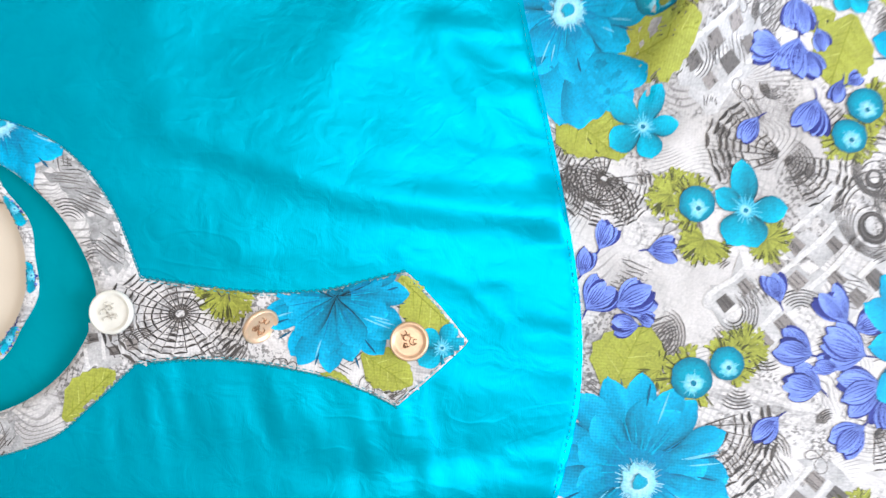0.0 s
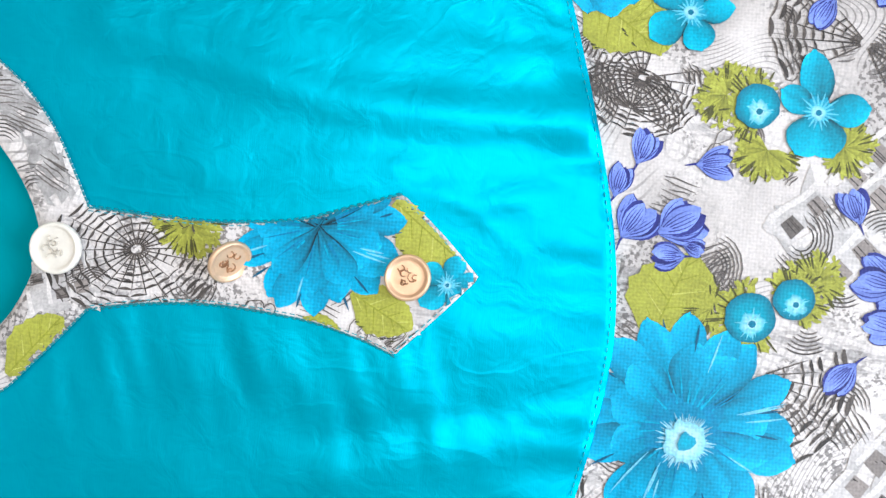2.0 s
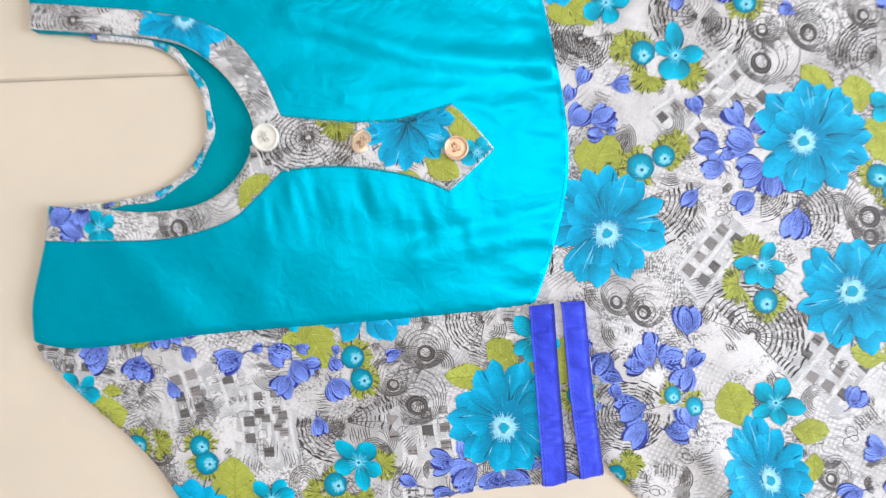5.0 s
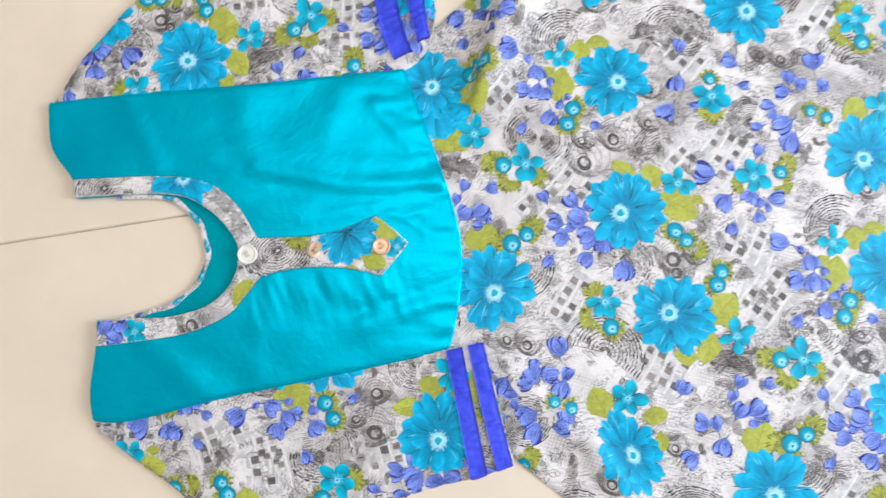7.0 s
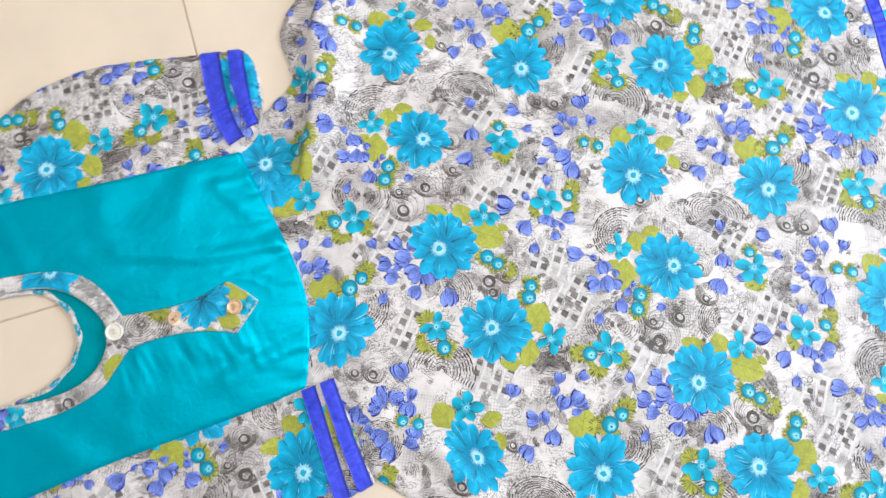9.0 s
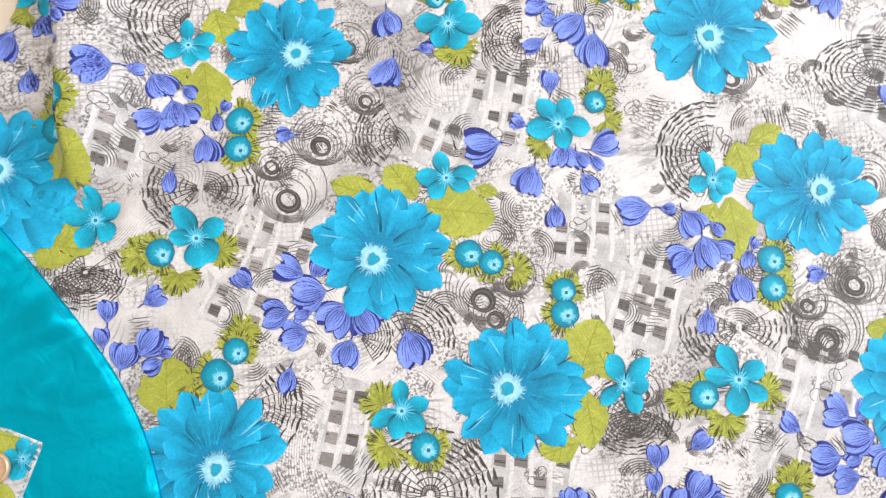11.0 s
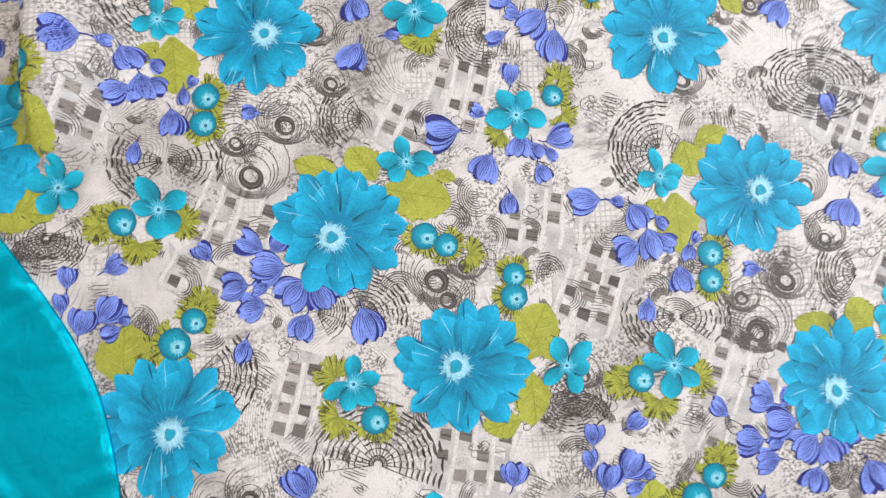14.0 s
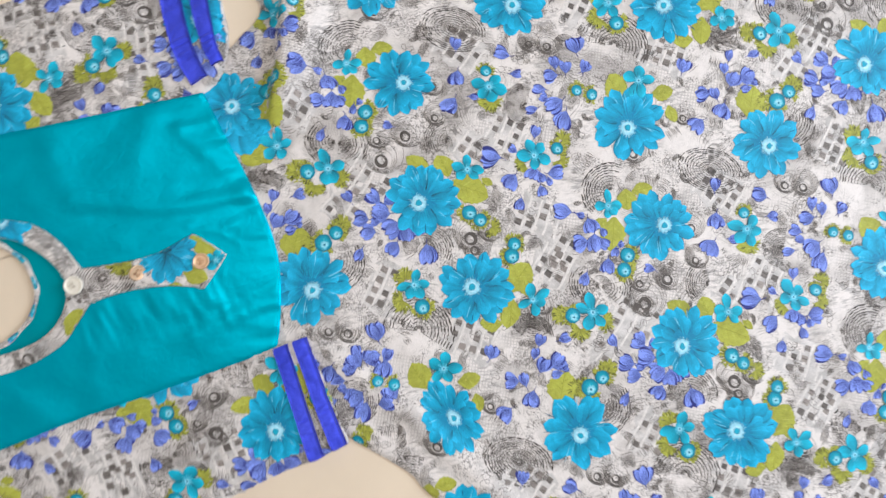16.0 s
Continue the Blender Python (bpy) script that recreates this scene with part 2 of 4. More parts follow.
class Panel:
    """A flat-lying piece of cloth: an outline, a height above the floor that rolls off towards the edge, and its mesh."""

    def __init__(self, outline, level, edge, base, roll, step, cell=0.0025):
        self.line = spaced(list(outline) + [outline[0]], step)[:-1]
        self.level, self.edge, self.base, self.roll, self.step, self.cell = level, edge, base, roll, step, cell
        self.low = self.line.min(0) - 0.03
        size = np.ceil((self.line.max(0) + 0.03 - self.low) / cell).astype(int) + 1
        gx, gy = self.low[0] + cell * np.arange(size[0]), self.low[1] + cell * np.arange(size[1])
        far, within = np.full(size, 0.02), np.zeros(size, bool)
        for p, q in zip(self.line, np.roll(self.line, -1, axis=0)):
            i0, j0 = np.maximum(((np.minimum(p, q) - 0.02 - self.low) / cell).astype(int), 0)
            i1, j1 = ((np.maximum(p, q) + 0.02 - self.low) / cell).astype(int) + 2
            X, Y = gx[i0:i1, None] - p[0], gy[None, j0:j1] - p[1]
            d = q - p
            t = np.clip((X * d[0] + Y * d[1]) / max(d @ d, 1e-12), 0, 1)
            far[i0:i1, j0:j1] = np.minimum(far[i0:i1, j0:j1], np.hypot(X - t * d[0], Y - t * d[1]))
            rows = np.nonzero((p[1] > gy) != (q[1] > gy))[0]
            for j in rows:
                within[:, j] ^= gx < (q[0] - p[0]) * (gy[j] - p[1]) / (q[1] - p[1]) + p[0]
        self.signed = np.where(within, far, -far)
        X, Y = np.meshgrid(gx, gy, indexing="ij")
        self.top = self.level(np.c_[X.ravel(), Y.ravel()]).reshape(size)

    def read(self, table, xy):
        p = (xy - self.low) / self.cell
        i = np.clip(np.floor(p).astype(int), 0, np.array(table.shape) - 2)
        f = np.clip(p - i, 0, 1)
        a, b, x, y = i[:, 0], i[:, 1], f[:, 0], f[:, 1]
        return (table[a, b] * (1 - x) + table[a + 1, b] * x) * (1 - y) + (table[a, b + 1] * (1 - x) + table[a + 1, b + 1] * x) * y

    def depth(self, xy):
        """How far inside the outline each point lies, up to 2 cm."""
        return self.read(self.signed, xy)

    def height(self, xy):
        k = np.clip(self.depth(xy) / self.roll, 0, 1)
        return self.edge + (self.read(self.top, xy) - self.edge) * np.sqrt(1 - (1 - k) ** 2)

    def mesh(self, name, mat, parent, label=""):
        from mathutils.geometry import delaunay_2d_cdt
        lo, hi, st = self.line.min(0), self.line.max(0), self.step
        gx, gy = np.meshgrid(np.arange(lo[0], hi[0], st), np.arange(lo[1], hi[1], st))
        grid = np.c_[gx.ravel() + 0.25 * st * (np.arange(gx.shape[0]) % 2).repeat(gx.shape[1]), gy.ravel()]
        grid = grid[self.depth(grid) > 0.45 * st]
        n = len(self.line)
        pts = np.r_[self.line, grid]
        got = delaunay_2d_cdt([Vector(p) for p in pts], [(i, (i + 1) % n) for i in range(n)], [], 1, 1e-6)
        flat = np.array([tuple(v) for v in got[0]])
        verts = np.c_[flat, self.height(flat)]
        faces = []
        for f in got[2]:
            a, b, c = flat[f[0]], flat[f[1]], flat[f[2]]
            up = (b[0] - a[0]) * (c[1] - a[1]) - (b[1] - a[1]) * (c[0] - a[0])
            faces.append(f if up > 0 else f[::-1])
        # the turned-under edge
        k = len(verts)
        top = np.c_[self.line, self.height(self.line)]
        low = np.c_[self.line, np.full(n, self.base)]
        verts = np.r_[verts, top, low]
        faces += [(k + i, k + (i + 1) % n, k + n + (i + 1) % n, k + n + i) for i in range(n)]
        return mesh_object(name, verts, faces, mat, parent, label)


# ---- printed motifs ----
BLUE, CYAN, OLIVE, VIOLET = (0.0, 0.315, 0.53), (0.0, 0.36, 0.52), (0.35, 0.36, 0.05), (0.16, 0.225, 0.62)
NAVY, BLACK, GREY, PALE = (0.02, 0.025, 0.19), (0.050, 0.042, 0.038), (0.130, 0.113, 0.105), (0.50, 0.76, 0.86)
rng = np.random.RandomState(7)


class Ink:
    """Collects flat pieces of dye: points, faces, colours, and the order in which they lie."""

    def __init__(self):
        self.v, self.f, self.c, self.z = [], [], [], []

    def add(self, pts, faces, cols, lift):
        k = len(self.v)
        self.v += [tuple(p) for p in pts]
        self.f += [tuple(k + i for i in f) for f in faces]
        self.c += [tuple(c) for c in cols] if np.ndim(cols) == 2 else [tuple(cols)] * len(pts)
        self.z += [lift] * len(pts)

    def stroke(self, pts, width, colour, lift):
        p = np.array(pts, float)
        d = np.gradient(p, axis=0)
        d /= np.maximum(np.hypot(d[:, 0], d[:, 1]), 1e-9)[:, None]
        w = np.full(len(p), width) if np.isscalar(width) else np.array(width)
        side = np.c_[-d[:, 1], d[:, 0]] * w[:, None] / 2
        n = len(p)
        self.add(np.r_[p - side, p + side], [(i, i + 1, n + i + 1, n + i) for i in range(n - 1)], colour, lift)

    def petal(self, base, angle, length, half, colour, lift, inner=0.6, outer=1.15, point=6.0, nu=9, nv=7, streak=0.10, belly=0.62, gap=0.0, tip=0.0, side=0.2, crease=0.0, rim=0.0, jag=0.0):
        """One petal or leaf: from its base out to a rounded tip, with streaks along it, a darker crease, a paler rim,
        and overlap shade drawn in the dye.
        """
        u, v = np.sin(np.linspace(0, np.pi / 2, nu)), np.linspace(-1, 1, nv)
        w = half * np.sin(np.clip(u / belly, 0, 1) * np.pi / 2) ** 0.9 * np.sqrt(np.clip(1 - np.clip((u - belly * 0.7) / (1 - belly * 0.7), 0, 1) ** point, 0.0, 1))
        w = np.maximum(w, half * tip * (u > 0.5))
        w *= 1 + jag * np.where(np.arange(nu) % 2, 1.0, -1.0) * (u > 0.15)
        w[0] = half * 0.12
        bend = rng.uniform(-0.12, 0.12)
        U, V = np.meshgrid(u, v, indexing="ij")
        wavy = 1 + 0.02 * rng.uniform(-1, 1, nv)[None, :] * U ** 3 - (0.04 + 0.34 * tip) * np.abs(V) ** 2.6 * U ** 3
        x, y = U * length * wavy, V * w[:, None] + bend * length * U ** 2
        ca, sa = np.cos(angle), np.sin(angle)
        pts = np.c_[(base[0] + x * ca - y * sa).ravel(), (base[1] + x * sa + y * ca).ravel()]
        # printed overlap shade: one side dyed lighter, the other and the gaps darker
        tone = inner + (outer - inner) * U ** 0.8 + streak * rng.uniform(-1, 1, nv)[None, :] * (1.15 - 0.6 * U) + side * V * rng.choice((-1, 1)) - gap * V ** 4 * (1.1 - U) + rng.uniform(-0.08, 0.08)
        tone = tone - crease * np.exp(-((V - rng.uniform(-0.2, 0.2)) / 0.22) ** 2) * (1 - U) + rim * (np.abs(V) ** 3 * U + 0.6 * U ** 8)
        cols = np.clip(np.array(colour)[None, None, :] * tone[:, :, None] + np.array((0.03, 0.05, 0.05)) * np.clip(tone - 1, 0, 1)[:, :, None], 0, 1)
        faces = [(i * nv + j, (i + 1) * nv + j, (i + 1) * nv + j + 1, i * nv + j + 1) for i in range(nu - 1) for j in range(nv - 1)]
        self.add(pts, faces, cols.reshape(-1, 3), lift)

    def disc(self, centre, radius, colour, lift, rim=None, n=18, ragged=0.0):
        a = np.arange(n) * 2 * np.pi / n
        r = radius * (1 + ragged * rng.uniform(-1, 1, n))
        ring = np.c_[centre[0] + r * np.cos(a), centre[1] + r * np.sin(a)]
        half = np.c_[centre[0] + 0.6 * r * np.cos(a), centre[1] + 0.6 * r * np.sin(a)]
        rim = colour if rim is None else rim
        mid = tuple(0.6 * np.array(colour) + 0.4 * np.array(rim))
        faces = [(i, (i + 1) % n, n + (i + 1) % n, n + i) for i in range(n)] + [(n + i, n + (i + 1) % n, 2 * n) for i in range(n)]
        self.add(np.r_[ring, half, [centre]], faces, np.array([rim] * n + [mid] * n + [colour]), lift)

    def lay(self, panel, where, turn, parent, name, label=""):
        """Puts the motif on a panel as one mesh, cut at the panel's outline."""
        ca, sa = np.cos(turn), np.sin(turn)
        v = np.array(self.v)
        v = np.c_[where[0] + v[:, 0] * ca - v[:, 1] * sa, where[1] + v[:, 0] * sa + v[:, 1] * ca]
        lo, hi = panel.line.min(0), panel.line.max(0)
        if (v.max(0) < lo).any() or (v.min(0) > hi).any():
            return None
        ok = panel.depth(v) > 0.0004
        if not ok.any():
            return None
        # triangles are stored as quads that repeat their last corner
        quads = np.array([f if len(f) == 4 else (*f, f[-1]) for f in self.f])
        quads = quads[ok[quads].sum(1) > 2]
        if not len(quads):
            return None
        used, flat = np.unique(quads, return_inverse=True)
        quads = flat.reshape(-1, 4)
        v = v[used]
        z = panel.height(v) + 0.00012 + 0.5 * np.array(self.z)[used]
        q, n = v[quads], v[np.roll(quads, -1, axis=1)]
        down = (q[..., 0] * n[..., 1] - q[..., 1] * n[..., 0]).sum(1) < 0
        out = []
        for f, flip in zip(quads.tolist(), down):
            f = f[:3] if f[2] == f[3] else f
            out.append(f[::-1] if flip else f)
        ob = mesh_object(name, np.c_[v, z], out, INK, parent, label)
        ink = ob.data.color_attributes.new("ink", "FLOAT_COLOR", "POINT")
        ink.data.foreach_set("color", np.c_[np.array(self.c)[used], np.ones(len(used))].astype(np.float32).ravel())
        return ob


def big_flower(r, seed, eye=(0.0, -0.06), heart=True, squeeze=1.0):
    k = Ink()
    n = 16 + seed % 3
    c = (eye[0] * r, eye[1] * r)
    for ring, (count, reach, half, lift) in enumerate(((n, 1.0, 0.20, 0.00055), (n - 6, 0.76, 0.20, 0.0008))):
        for i in range(count):
            a = 2 * np.pi * (i + 0.5 * ring) / count + rng.uniform(-0.13, 0.13)
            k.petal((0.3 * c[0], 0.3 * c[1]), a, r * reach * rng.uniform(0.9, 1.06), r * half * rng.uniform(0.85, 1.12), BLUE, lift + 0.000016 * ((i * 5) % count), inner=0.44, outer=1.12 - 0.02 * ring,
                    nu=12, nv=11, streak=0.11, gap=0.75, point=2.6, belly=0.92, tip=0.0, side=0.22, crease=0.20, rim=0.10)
    # thin dark slits between some tips, pale flecks along some petals
    for i in range(n):
        a = 2 * np.pi * (i + 0.5) / n + rng.uniform(-0.12, 0.12)
        u = np.linspace(rng.uniform(0.62, 0.75), rng.uniform(0.84, 0.96), 5)
        k.stroke(np.c_[r * u * np.cos(a), r * u * np.sin(a)], np.array([0.2, 0.8, 1.2, 1.0, 0.2]) * 0.0008, (0.0, 0.085, 0.17), 0.00048 + 0.0005 * (i % 3 == 0))
    for i in range(9):
        a = rng.uniform(0, 2 * np.pi)
        u = np.linspace(rng.uniform(0.42, 0.62), rng.uniform(0.7, 0.95), 6)
        k.stroke(np.c_[r * u * np.cos(a + 0.12 * u), r * u * np.sin(a + 0.12 * u)], np.array([0.2, 0.8, 1, 1, 0.7, 0.1]) * 0.0007, (0.16, 0.52, 0.72), 0.00105)
    for i in range(46):
        a = rng.uniform(0, 2 * np.pi)
        u = np.linspace(0.22, rng.uniform(0.34, 0.66), 5)
        k.stroke(np.c_[0.3 * c[0] + r * u * np.cos(a), 0.3 * c[1] + r * u * np.sin(a)], np.array([1, 1, 0.8, 0.5, 0.1]) * 0.0007, (0.0, 0.19, 0.37) if i % 3 else (0.0, 0.33, 0.52), 0.00104)
    if heart:
        k.disc((c[0] * 0.6, c[1] * 0.6), r * 0.34, (0.0, 0.20, 0.36), 0.00103, (0.0, 0.215, 0.385), 30, 0.28)
        for i in range(90):
            a = 2 * np.pi * i / 90 + rng.uniform(-0.05, 0.05)
            u = np.linspace(0.12, rng.uniform(0.17, 0.29), 4) * r
            k.stroke(np.c_[c[0] + u * np.cos(a), c[1] + u * np.sin(a)], np.array([1.2, 1.3, 0.8, 0.2]) * 0.0006, tuple(np.array((0.30, 0.60, 0.74)) * rng.uniform(0.5, 1.15)), 0.00112)
        k.disc(c, r * 0.19, PALE, 0.0019, (0.20, 0.54, 0.70), 26, 0.16)
        k.disc(c, r * 0.085, (0.0, 0.34, 0.50), 0.0030, (0.02, 0.30, 0.45), 11, 0.25)
    k.v = [(x * squeeze, y) for x, y in k.v]
    return k


def small_flower(r, turns=(90, 18, -54, -126, 162)):
    """Five uneven petals, towards the given turns."""
    k = Ink()
    for i, a in enumerate(turns):
        reach = rng.uniform(0.95, 1.25) * (1.15 if i == 0 else 1.0)
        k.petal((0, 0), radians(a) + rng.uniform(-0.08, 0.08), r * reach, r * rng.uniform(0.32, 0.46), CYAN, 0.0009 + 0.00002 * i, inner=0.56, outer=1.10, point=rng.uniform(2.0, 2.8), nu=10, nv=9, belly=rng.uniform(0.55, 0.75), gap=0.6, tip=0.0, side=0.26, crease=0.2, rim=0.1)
    k.disc((rng.uniform(-0.1, 0.1) * r, rng.uniform(-0.1, 0.1) * r), r * 0.30, (0.03, 0.37, 0.53), 0.00104, (0.0, 0.26, 0.41), 16, 0.3)
    for i in range(18):
        a = 2 * np.pi * i / 18 + rng.uniform(-0.1, 0.1)
        u = np.linspace(0.1, rng.uniform(0.28, 0.5), 4) * r
        k.stroke(np.c_[u * np.cos(a), u * np.sin(a)], np.array([1, 1, 0.8, 0.2]) * 0.0007, (0.10, 0.48, 0.64), 0.00106)
    k.disc((0, 0), r * 0.16, (0.36, 0.68, 0.80), 0.0011, (0.14, 0.50, 0.66), 12, 0.2)
    k.disc((0, 0), r * 0.07, (0.0, 0.16, 0.28), 0.00115, None, 8)
    return k


def berry(r):
    k = Ink()
    k.disc((0, 0), r, (0.0, 0.36, 0.50), 0.00118, (0.0, 0.14, 0.22), 20, 0.04)
    c = (r * 0.1, -r * 0.25)
    k.disc(c, r * 0.5, (0.42, 0.72, 0.82), 0.00122, (0.04, 0.40, 0.54), 16, 0.22)
    for i in range(9):
        a = rng.uniform(0, 6.28)
        u = np.linspace(0.2, rng.uniform(0.5, 0.7), 3) * r
        k.stroke(np.c_[c[0] + u * np.cos(a), c[1] + u * np.sin(a)], np.array([1, 0.8, 0.2]) * 0.0007, (0.16, 0.54, 0.68), 0.00126)
    k.disc(c, r * 0.15, (0.0, 0.15, 0.25), 0.00130, None, 8)
    return k


def leaf(length, half):
    k = Ink()
    k.petal((-length / 2, 0), 0, length, half * 1.1, OLIVE, 0.00038, inner=0.90, outer=1.04, point=1.7, nu=16, nv=11, streak=0.06, belly=0.5, jag=0.06, side=0.08)
    for i in range(11):
        x, s = -length * 0.42 + length * 0.075 * i, 1 if i % 2 else -1
        u = np.linspace(0, 1, 4)
        k.stroke(np.c_[x + u * length * 0.17, s * u * half * 0.8 * (1 - abs(i - 4.5) / 8)], np.array([1, 0.8, 0.6, 0.2]) * 0.0005, (0.25, 0.265, 0.02) if i % 3 else (0.46, 0.46, 0.10), 0.00045)
    k.stroke(np.c_[np.linspace(-0.48, 0.46, 6) * length, np.zeros(6)], 0.0006, (0.26, 0.275, 0.025), 0.00047)
    # a dark serrated edge along one side
    for i in range(6):
        x = length * rng.uniform(-0.35, 0.4)
        y = -half * 1.02 * np.sqrt(max(0.05, 1 - (2 * x / length) ** 2))
        u = np.linspace(0, 1, 3)
        k.stroke(np.c_[x + u * 0.0016, y + u * 0.0010], np.array([1, 0.7, 0.2]) * 0.0007, (0.05, 0.05, 0.02), 0.00047)
    return k


def tuft(r):
    """A deeply cut leaf: thin olive fingers with dark gaps."""
    k = Ink()
    for i in range(19):
        a = np.radians(-105 + 210 * i / 18) + rng.uniform(-0.1, 0.1)
        long = r * rng.uniform(0.7, 1.15)
        k.petal((0, 0), a, long, r * 0.12, OLIVE, 0.0003 + 0.000006 * i, inner=0.6, outer=1.04, point=1.3, nu=5, nv=3, streak=0.1)
        for s in (-1, 1):
            q = long * rng.uniform(0.55, 0.8)
            k.petal((q * np.cos(a), q * np.sin(a)), a + 0.8 * s, r * 0.28, r * 0.07, OLIVE, 0.00041, inner=0.8, outer=1.0, point=1.3, nu=4, nv=3)
    for i in range(16):
        a = np.radians(-110 + 220 * rng.rand())
        u = np.linspace(rng.uniform(0.4, 0.7), rng.uniform(0.8, 1.05), 3) * r
        k.stroke(np.c_[u * np.cos(a), u * np.sin(a)], np.array([0.3, 1, 0.5]) * 0.0008, (0.07, 0.07, 0.015), 0.00044)
    return k


def violet(r):
    """A cupped bud: overlapping petals with dark outlines and veins, on a thin stalk."""
    k = Ink()
    u = np.linspace(0, 1, 4)
    k.stroke(np.c_[-r * (0.7 + 0.6 * u), rng.uniform(-0.3, 0.3) * r * u ** 2], np.array([1.6, 1, 0.8, 0.4]) * 0.0008, NAVY, 0.00048)
    slim = r < 0.0088
    fan = rng.uniform(0.22, 0.32) if slim else rng.uniform(0.42, 0.58)
    spread = (-fan, fan, 0.0) if slim else (-fan, fan, -0.55 * fan, 0.55 * fan, 0.05)
    for i, a in enumerate(spread):
        length, half = r * rng.uniform(1.5, 1.8), r * rng.uniform(0.34, 0.44)
        a += rng.uniform(-0.08, 0.08)
        start = (-r * rng.uniform(0.74, 0.8), r * rng.uniform(-0.05, 0.05))
        k.petal(start, a, length, half * 1.09, NAVY, 0.0005 + 0.00004 * i, inner=0.8, outer=1.0, point=2.0, nu=9, nv=5, streak=0.1, belly=0.6)
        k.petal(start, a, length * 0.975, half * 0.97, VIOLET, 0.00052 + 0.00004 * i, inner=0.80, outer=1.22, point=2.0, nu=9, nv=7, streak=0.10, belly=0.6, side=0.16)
        for s in (-0.62, -0.3, 0.0, 0.33, 0.66):
            w = np.linspace(rng.uniform(0.1, 0.3), rng.uniform(0.6, 0.94), 6)
            off = s * half * np.sin(np.clip(w / 0.6, 0, 1.0) * np.pi / 2) * np.sqrt(np.clip(1 - np.clip((w - 0.42) / 0.58, 0, 1) ** 2.0, 0, 1))
            x, y = w * length, off
            k.stroke(np.c_[start[0] + x * np.cos(a) - y * np.sin(a), start[1] + x * np.sin(a) + y * np.cos(a)], np.array([1, 1, 0.9, 0.8, 0.6, 0.2]) * 0.00042, NAVY, 0.00054 + 0.00004 * i)
    return k


def web(r, start, span, squash, dark=BLACK, rings=10, weight=1.0):
    """A stamped web: short thick dashes between pale spokes."""
    k = Ink()
    step = 15
    turn = np.radians(step)
    first, count = np.radians(start), int(span / step)
    ragged = rng.uniform(-2.5, 2.5, (rings + 1, 2))
    for i in range(1, rings + 1):
        rad = r * (i / rings) ** 0.85
        for n in range(int(max(0, ragged[i, 0])), count + int(min(0, ragged[i, 1]))):
            if rng.rand() < 0.08:
                continue
            t = first + turn * (n + np.linspace(0.02, 0.98, 5))
            sag = rad * (1 - 0.025 * np.sin(np.linspace(0, np.pi, 5)) + rng.uniform(-0.012, 0.012))
            w = np.array([0.4, 1.0, 1.2, 1.0, 0.4]) * weight * r * 0.040 * (0.45 + 0.55 * i / rings) * (0.5 + 0.5 * squash) * rng.uniform(0.5, 1.3)
            k.stroke(np.c_[sag * np.cos(t), squash * sag * np.sin(t)], w, tuple(np.array(dark) * rng.uniform(0.7, 2.0)), 0.00026)
    for n in range(0, count + 1):
        u = np.linspace(0.06, rng.uniform(0.4, 1.0), 5) * r
        a = first + turn * n
        k.stroke(np.c_[u * np.cos(a), squash * u * np.sin(a)], np.array([1.3, 1, 0.9, 0.7, 0.4]) * 0.0005, tuple(np.array(dark) * rng.uniform(0.8, 2.4)), 0.00027)
    return k


def wash(wide, tall, tones=(0.22, 0.48)):
    """A worn brush of grey with a ragged edge."""
    k = Ink()
    n = 9
    gx, gy = np.meshgrid(np.linspace(-wide, wide, n), np.linspace(-tall, tall, n), indexing="ij")
    pts = np.c_[(gx + 0.14 * wide * rng.uniform(-1, 1, gx.shape)).ravel(), (gy + 0.14 * tall * rng.uniform(-1, 1, gx.shape)).ravel()]
    tone = rng.uniform(*tones, n * n)
    k.add(pts, [(i * n + j, (i + 1) * n + j, (i + 1) * n + j + 1, i * n + j + 1) for i in range(n - 1) for j in range(n - 1) if rng.rand() > 0.16], np.c_[tone, tone * 0.95, tone * 0.93], 0.00010)
    return k


